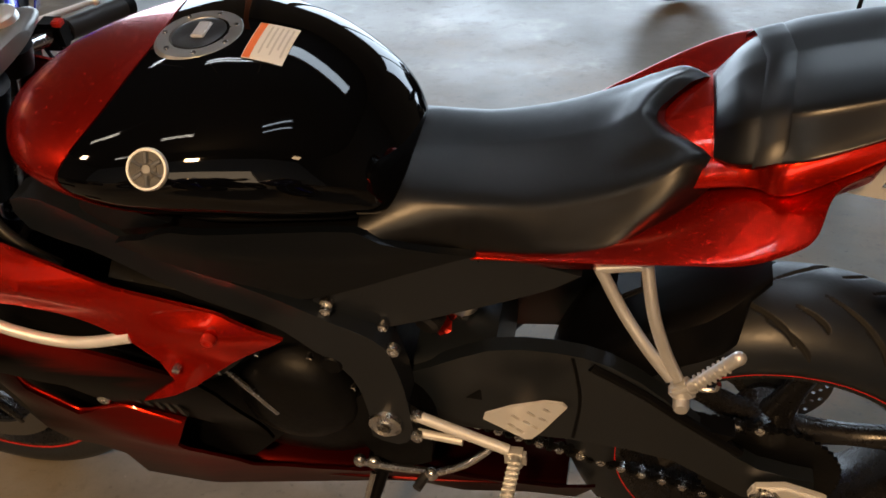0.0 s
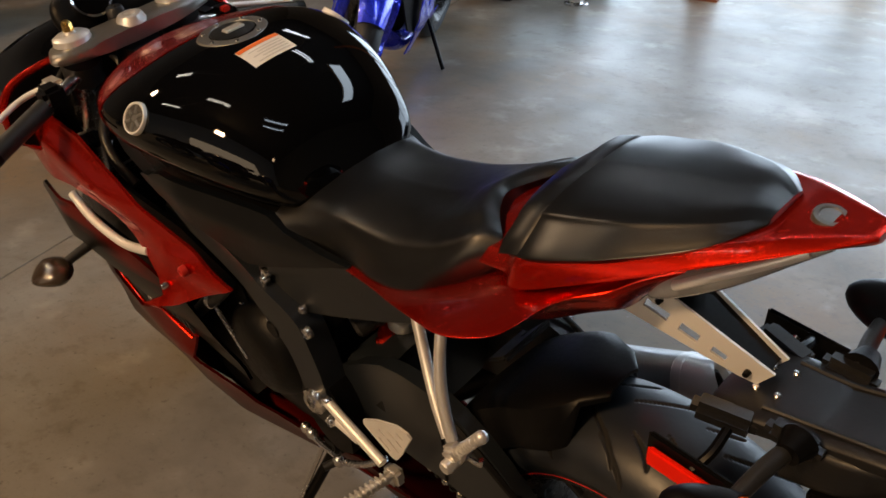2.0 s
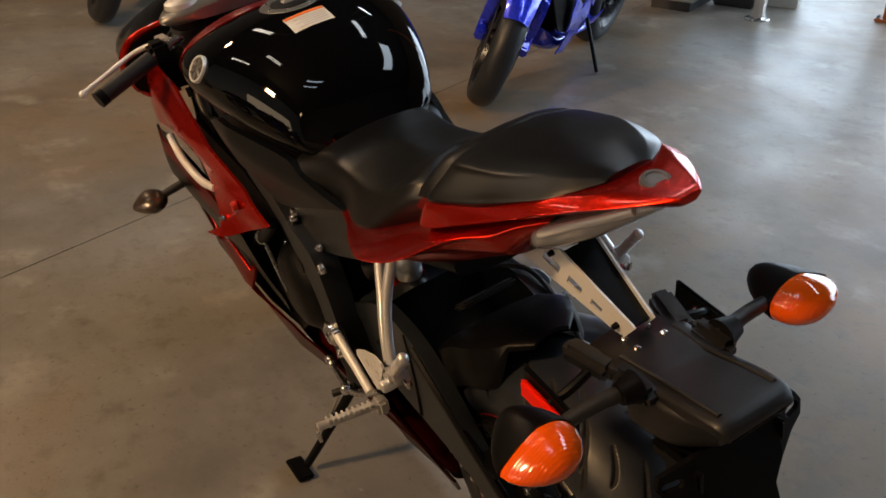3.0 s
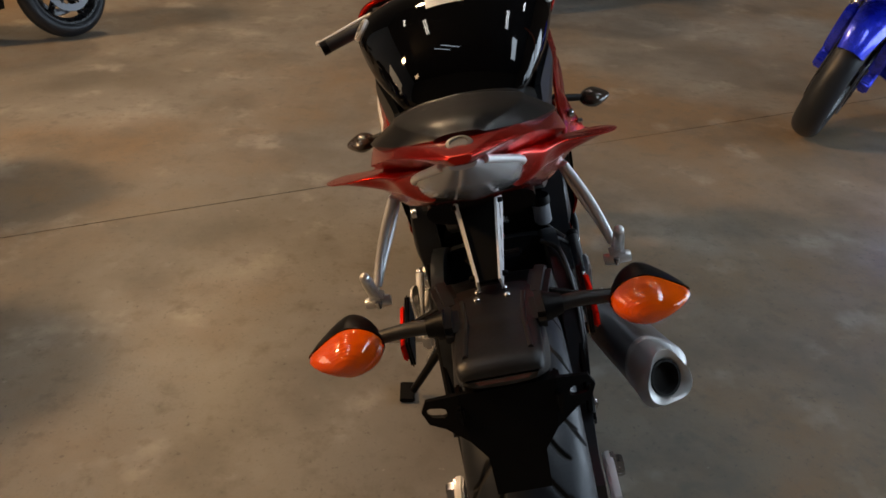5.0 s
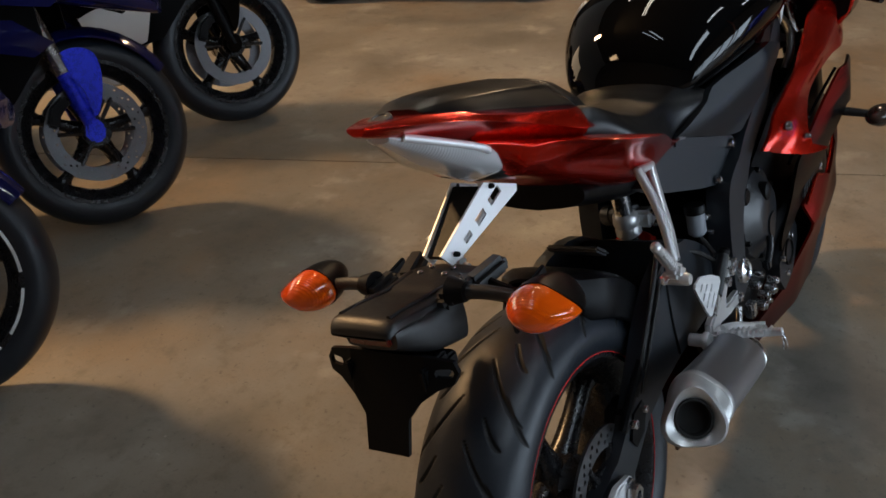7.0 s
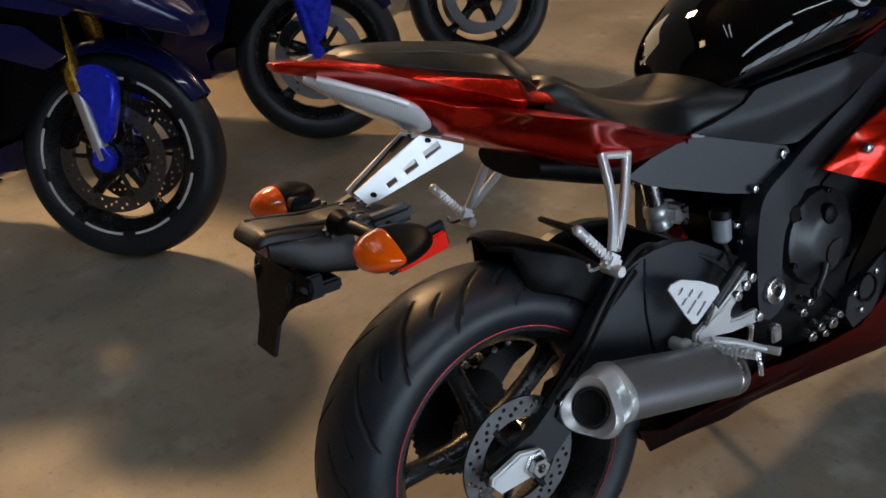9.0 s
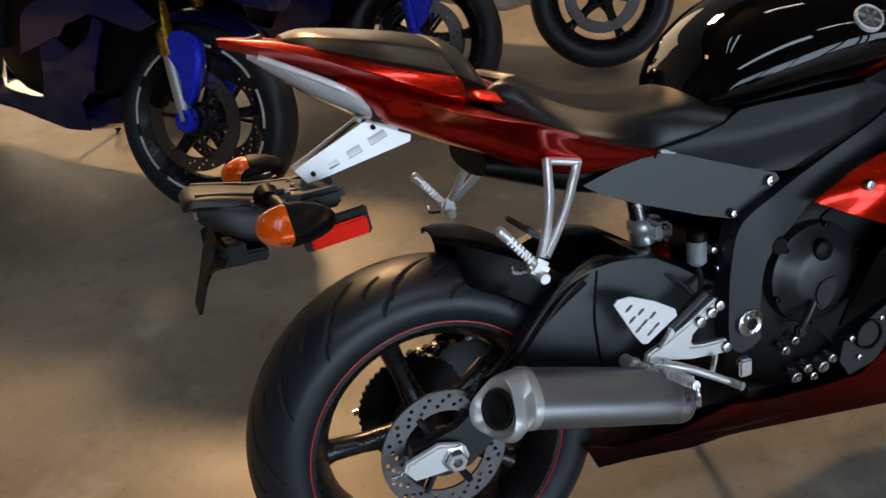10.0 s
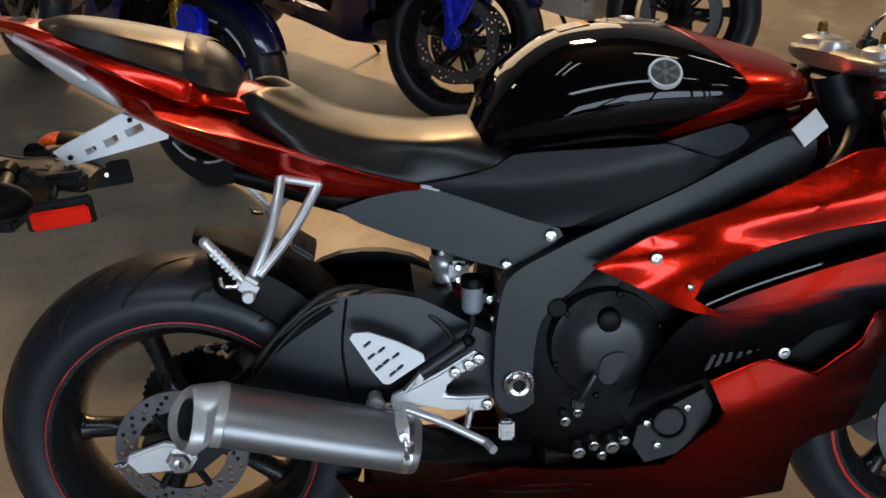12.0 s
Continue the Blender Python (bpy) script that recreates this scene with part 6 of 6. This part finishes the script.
def cockpit(bike):
    cl = part("top_clamp", joined(
        loft([(1.078, [(0, 0.943), (0.07, 0.942), (0.100, 0.938), (0.104, 0.925), (0.07, 0.918), (0, 0.916)]), (1.098, [(0, 0.950), (0.11, 0.946), (0.155, 0.940), (0.158, 0.925), (0.11, 0.918), (0, 0.916)]), (1.150, [(0, 0.945), (0.10, 0.944), (0.140, 0.940), (0.142, 0.926), (0.10, 0.920), (0, 0.918)])], 8, 16)), CLAMP, bike, "dark grey cast top clamp")
    nut = part("stem_nut", lathe([(0.010, 0.004), (0.012, 0.016), (0.022, 0.015), (0.026, 0.008), (0.029, 0.0), (0.010, 0.0)], (1.102, 0, 0.944), "z", 12, True), SILVER, cl)
    part("stem_core", lathe([(0, 0.006), (0.011, 0.006), (0.011, 0), (0, 0)], (1.102, 0, 0.944), "z", 16), CASTGREY, nut)
    for s in (1, -1):
        c = Vector((1.128, s * 0.105, 0.945))
        cap = part("fork_cap", lathe([(0, 0.020), (0.010, 0.020), (0.012, 0.015), (0.026, 0.014), (0.033, 0.010), (0.035, 0.0), (0.031, -0.004), (0.031, -0.014), (0, -0.014)], c, "z", 24), SILVER, bike, "silver fork cap")
        part("adjuster", lathe([(0, 0.020), (0.006, 0.020), (0.009, 0.015), (0.010, 0.0), (0, 0.0)], (c.x, c.y, c.z + 0.018), "z", 6), BRASS, cap)
        bar = part("handlebar", tube([(1.118, s * 0.118, 0.890), (1.098, s * 0.20, 0.872), (1.068, s * 0.325, 0.842)], 0.0115, 12), STEEL, bike, "clip-on handlebar")
        part("bar_clamp", tube([(1.126, s * 0.105, 0.912), (1.140, s * 0.105, 0.872)], 0.036, 18), DARKALU, bar)
        part("grip", tube([(1.097, s * 0.205, 0.871), (1.069, s * 0.322, 0.843)], 0.0172, 16), HOSE, bar, "black rubber grip")
        part("bar_end", tube([(1.069, s * 0.322, 0.843), (1.065, s * 0.338, 0.839)], 0.0178, 16), PLASTIC, bar)
        part("switch_box", block(1.106, s * 0.185, 0.877, 0.044, 0.040, 0.046, 0.008), PLASTIC, bar)
        lev = part("lever", tube([(1.146, s * 0.165, 0.882), (1.162, s * 0.22, 0.874), (1.150, s * 0.30, 0.852), (1.138, s * 0.352, 0.838)], 0.0062, 10, r2=0.0045), BRIGHT, bar, "bright hand lever")
        part("lever_ball", blob((1.137, s * 0.354, 0.837), (0.008, 0.008, 0.008), 10, 8), BRIGHT, lev)
        part("lever_perch", block(1.138, s * 0.165, 0.882, 0.045, 0.032, 0.026, 0.006), SILVER if s > 0 else PLASTIC, bar)
        part("cable", tube([(1.15, s * 0.150, 0.885), (1.20, s * 0.09, 0.89), (1.19, s * 0.02, 0.86), (1.12, s * 0.05, 0.80)], 0.005, 8), HOSE, bar)
    part("kill_switch", block(1.088, -0.180, 0.899, 0.016, 0.016, 0.010, 0.002), REDPART, bike, "red stop switch")
    res = part("brake_reservoir", lathe([(0, 0.020), (0.020, 0.020), (0.024, 0.016), (0.024, 0.008), (0.021, 0.006), (0.020, -0.020), (0, -0.022)], (1.190, -0.175, 0.915), "z", 20), CUP, bike, "translucent front brake reservoir")
    part("reservoir_lid", lathe([(0, 0.010), (0.021, 0.010), (0.025, 0.006), (0.025, -0.002), (0, -0.002)], (1.190, -0.175, 0.933), "z", 20), PLASTIC, res)
    ins = part("instrument_panel", loft([(1.185, [(0, 0.960), (0.05, 0.958), (0.085, 0.950), (0.088, 0.930), (0.06, 0.915), (0, 0.912)]), (1.215, [(0, 1.000), (0.05, 0.997), (0.090, 0.985), (0.094, 0.950), (0.07, 0.925), (0, 0.920)]), (1.245, [(0, 1.000), (0.04, 0.997), (0.07, 0.985), (0.075, 0.950), (0.05, 0.925), (0, 0.920)])], 8, 16), PLASTIC, bike, "black instrument panel")
    q = Vector((1.198, 0.020, 0.978))
    n = Vector((-0.80, 0, 0.60)).normalized()
    part("dial_bezel", turned([(0.032, 0.002), (0.034, 0.006), (0.038, 0.005), (0.039, -0.012), (0.032, -0.012)], q, q + n, 28), CHROME, ins)
    part("dial_glass", turned([(0, 0.003), (0.032, 0.003), (0.032, -0.012), (0, -0.012)], q, q + n, 28), GLOSS, ins)
    ig = part("ignition_lock", lathe([(0, 0.012), (0.013, 0.012), (0.016, 0.008), (0.017, -0.01), (0, -0.01)], (1.158, 0, 0.950), "z", 20), CASTGREY, bike)
    part("key_slot", block(1.158, 0, 0.963, 0.012, 0.003, 0.004, 0.0005), BLACKHOLE, ig)
    tag = plate([(-0.020, -0.014), (0.020, -0.014), (0.020, 0.014), (-0.020, 0.014)], -0.001, 0.001, 0)
    bmesh.ops.transform(tag, matrix=Matrix.Translation((1.000, -0.150, 0.846)) @ Euler((radians(14), radians(-42), 0)).to_matrix().to_4x4() @ Matrix.Diagonal((1.15, 1, 1.5, 1)), verts=tag.verts[:])
    part("paper_tag", tag, WHITE, bike, "plain white paper tag", smooth=False)
    part("wiring_loom", tube([(1.10, -0.09, 0.83), (1.06, -0.14, 0.80), (1.02, -0.155, 0.76), (0.98, -0.15, 0.72)], 0.009, 10), HOSE, bike)
    part("wiring_loom", tube([(1.10, 0.09, 0.83), (1.06, 0.14, 0.80), (1.02, 0.155, 0.76), (0.98, 0.15, 0.72)], 0.009, 10), HOSE, bike)
    part("steering_head", tube([(1.105, 0, 0.915), (1.19, 0, 0.72)], 0.040, 18), FRAME, bike)
    part("lower_clamp", block(1.205, 0, 0.735, 0.075, 0.27, 0.045, 0.012, (0, 20, 0)), DARKALU, bike)


tank_details(main_bike)
side_covers(main_bike)
engine_covers(main_bike)
rear_end(main_bike)
footrests(main_bike)
tail_hardware(main_bike)
cockpit(main_bike)


# ---- ceiling lights ----
TUBE_COOL, nt_c, p_c = nodes_of("cool_tube_glow")
p_c.inputs["Emission Color"].default_value, p_c.inputs["Emission Strength"].default_value = (0.86, 0.93, 1.0, 1), 30
TUBE_WARM, nt_w, p_w = nodes_of("warm_tube_glow")
p_w.inputs["Emission Color"].default_value, p_w.inputs["Emission Strength"].default_value = (1.0, 0.90, 0.74, 1), 30
SKYPANE, nt_b, p_b = nodes_of("daylight_roof_pane")
p_b.inputs["Emission Color"].default_value, p_b.inputs["Emission Strength"].default_value = (0.72, 0.86, 1.0, 1), 9
FIXTURE = surface("white_fixture_enamel", (0.5, 0.5, 0.5), (0.6, 0.6, 0.6), 0.5, 0, 30, 0)


def strip_light(x, y, z, turn, glow):
    t = thing("ceiling_light", pose(x, y, z, 0, 0, turn), "twin-tube fluorescent strip light on the ceiling", "ceiling light", "ceiling strip lights")
    part("housing", block(0, 0, 0.05, 1.25, 0.18, 0.06, 0.01), FIXTURE, t)
    for s in (1, -1):
        part("light_tube", tube([(-0.6, s * 0.05, 0), (0.6, s * 0.05, 0)], 0.010, 10), glow, t)
    for s in (1, -1):
        part("hanger_rod", tube([(s * 0.5, 0, 0.07), (s * 0.5, 0, H - z - 0.001)], 0.006, 6), FIXTURE, t)
    return t


for x, y, turn, glow in ((1.6, -1.2, 0, TUBE_COOL), (3.8, -2.4, 0, TUBE_COOL), (1.65, 2.15, 0, TUBE_WARM), (4.4, 0.9, 0, TUBE_WARM), (3.6, 3.4, 0, TUBE_WARM)):
    strip_light(x, y, 4.2, turn, glow)


# roof lights: long narrow panes of daylight under the ceiling
for x, y, l, w, turn in ((-0.7, -2.2, 3.0, 0.55, 0), (-0.9, 1.45, 1.2, 0.10, 38), (-1.1, 1.85, 1.2, 0.08, 38)):
    rl = thing("roof_light", pose(x, y, 4.55, 0, 0, turn), "long narrow pane of daylight under the ceiling", "skylight", "roof lights")
    part("pane", block(0, 0, 0, l, w, 0.02, 0), SKYPANE, rl)
    part("curb", joined(block(0, w / 2 + 0.02, 0.03, l + 0.12, 0.036, 0.08, 0.004), block(0, -w / 2 - 0.02, 0.03, l + 0.12, 0.036, 0.08, 0.004), block(0, 0, 0.04, l, w, 0.02, 0)), FIXTURE, rl)
    for k in (-1, 1):
        part("hanger_rod", tube([(k * l * 0.4, 0, 0.05), (k * l * 0.4, 0, H - 4.551)], 0.006, 6), FIXTURE, rl)


# ---- the other motorcycles ----
def parked(x, y, heading, lean, paint, body, up, low, fender, tape, label, steer=24, low_paint=None, size=1.0):
    """A bike whose front tyre stands at (x, y), headed by degrees from +x, at a share of full size."""
    a = radians(heading)
    m = Matrix.Translation((x - 1.38 * size * math.cos(a), y - 1.38 * size * math.sin(a), 0)) @ pose(0, 0, 0, 0, 0, heading) @ pose(0, 0, 0, lean) @ Matrix.Scale(size, 4)
    b = thing("parked_motorcycle", m, label, "motorcycle", "parked motorcycles")
    sportbike(b, paint, body, up, low, fender, False, tape, steer=steer, low_paint=low_paint)
    part("side_stand", tube([(0.585, 0.125, 0.290), (0.655, 0.280, 0.068)], 0.010, 10), PLASTIC, b)
    part("swingarm", plate([(-0.05, 0.34), (0.20, 0.46), (0.57, 0.47), (0.57, 0.40), (0.10, 0.33), (-0.05, 0.29)], -0.11, -0.09, 0.004), ENGINE, b)
    part("handlebar", tube([(1.10, -0.33, 0.84), (1.12, -0.12, 0.89), (1.12, 0.12, 0.89), (1.10, 0.33, 0.84)], 0.014, 10), HOSE, b)
    return b


parked(-0.205, 1.612, -52, -12.5, NAVY, NAVY, GOLD, SILVER, BLUE, "dashes", "deep blue sports motorcycle with gold fork and white rim tape", 12)
parked(0.638, 2.03, -50, -12.5, NAVY, NAVY, STEEL, BLUE, BLUE, "", "deep blue sports motorcycle parked in the row")
parked(1.53, 2.29, -50, -12.5, GLOSS, GLOSS, STEEL, PLASTIC, GLOSS, "", "black motorcycle with a pale grey belly fairing in the row", 24, WHITE)
parked(2.60, -1.43, 122, -12.5, BLUE, GLOSS, STEEL, BLUE, BLUE, "", "blue and black motorcycle on its stand")
parked(3.78, 2.15, -60, -12.5, GLOSS, GLOSS, STEEL, PLASTIC, GLOSS, "", "small black motorcycle parked far back in the hall", size=0.84)
parked(0.10, -3.36, 8, -12.5, GLOSS, GLOSS, STEEL, PLASTIC, GLOSS, "", "black motorcycle on its stand near the windows")
parked(4.80, -0.25, 150, -12.5, GLOSS, GLOSS, STEEL, PLASTIC, GLOSS, "", "black motorcycle facing the aisle")


# ---- goods by the daylight side of the hall ----
PALEGREY = surface("pale_grey_enamel", (0.42, 0.43, 0.42), (0.52, 0.53, 0.52), 0.4, 0, 30, 0.05)
DARKBOX = surface("dark_crate_plastic", (0.02, 0.02, 0.022), (0.035, 0.035, 0.038), 0.5, 0, 40, 0.1)
CARTON = surface("pale_carton", (0.50, 0.47, 0.42), (0.60, 0.57, 0.52), 0.7, 0, 30, 0.1)
RUST = surface("orange_brown_paint", (0.30, 0.09, 0.035), (0.38, 0.13, 0.05), 0.5, 0, 30, 0.15)


def cabinet():
    c = thing("low_cabinet", pose(3.78, -3.76, 0, 0, 0, -63), "pale grey low metal cabinet on the floor", "cabinet")
    part("plinth", block(0, 0, 0.03, 0.44, 0.26, 0.06, 0.004), DARKBOX, c)
    part("body", block(0, 0, 0.43, 0.46, 0.30, 0.74, 0.008), PALEGREY, c)
    for k in (-1, 1):
        d = part("door", block(k * 0.113, -0.157, 0.43, 0.215, 0.016, 0.70, 0.004), PALEGREY, c)
        part("handle", block(k * 0.03, -0.172, 0.50, 0.012, 0.016, 0.10, 0.003), STEEL, d)


def crate():
    c = thing("crate", pose(3.60, -4.08, 0, 0, 0, -60), "dark plastic crate on the floor", "crate")
    part("body", block(0, 0, 0.17, 0.17, 0.28, 0.32, 0.012), DARKBOX, c)
    part("rim", block(0, 0, 0.33, 0.19, 0.30, 0.03, 0.008), DARKBOX, c)
    part("base", block(0, 0, 0.01, 0.15, 0.26, 0.02, 0.004), DARKBOX, c)


def bollard():
    c = thing("steel_post", pose(3.24, -3.89, 0), "shiny steel post standing on the floor", "post")
    part("tube", lathe([(0, 0.78), (0.035, 0.775), (0.045, 0.75), (0.045, 0.012), (0, 0.012)], (0, 0, 0), "z", 24), CHROME, c)
    part("foot_plate", lathe([(0, 0.014), (0.072, 0.014), (0.078, 0.008), (0.078, 0), (0, 0)], (0, 0, 0), "z", 24), STEEL, c)


def carton_box():
    c = thing("carton", pose(3.46, -4.38, 0, 0, 0, -58), "pale closed carton on the floor", "carton")
    part("body", block(0, 0, 0.15, 0.16, 0.20, 0.30, 0.004), CARTON, c)
    for k in (-1, 1):
        part("flap", block(k * 0.04, 0, 0.3035, 0.077, 0.198, 0.005, 0.001), CARTON, c)


def painted_column():
    c = thing("painted_column", pose(2.82, -4.72, 0, 0, 0, -70), "orange-brown painted steel column with a foot plate", "column")
    part("shaft", joined(block(0, 0.075, H / 2 + 0.007, 0.16, 0.014, H - 0.02, 0.002), block(0, -0.075, H / 2 + 0.007, 0.16, 0.014, H - 0.02, 0.002), block(0, 0, H / 2 + 0.007, 0.012, 0.13, H - 0.02, 0.001)), RUST, c)
    part("foot_plate", block(0, 0, 0.009, 0.24, 0.24, 0.016, 0.003), RUST, c)
    for sx in (-1, 1):
        for sy in (-1, 1):
            part("anchor_bolt", lathe([(0, 0.022), (0.012, 0.022), (0.014, 0.018), (0.014, 0), (0, 0)], (sx * 0.10, sy * 0.10, 0.016), "z", 6), STEEL, c)


cabinet()
crate()
bollard()
carton_box()
painted_column()
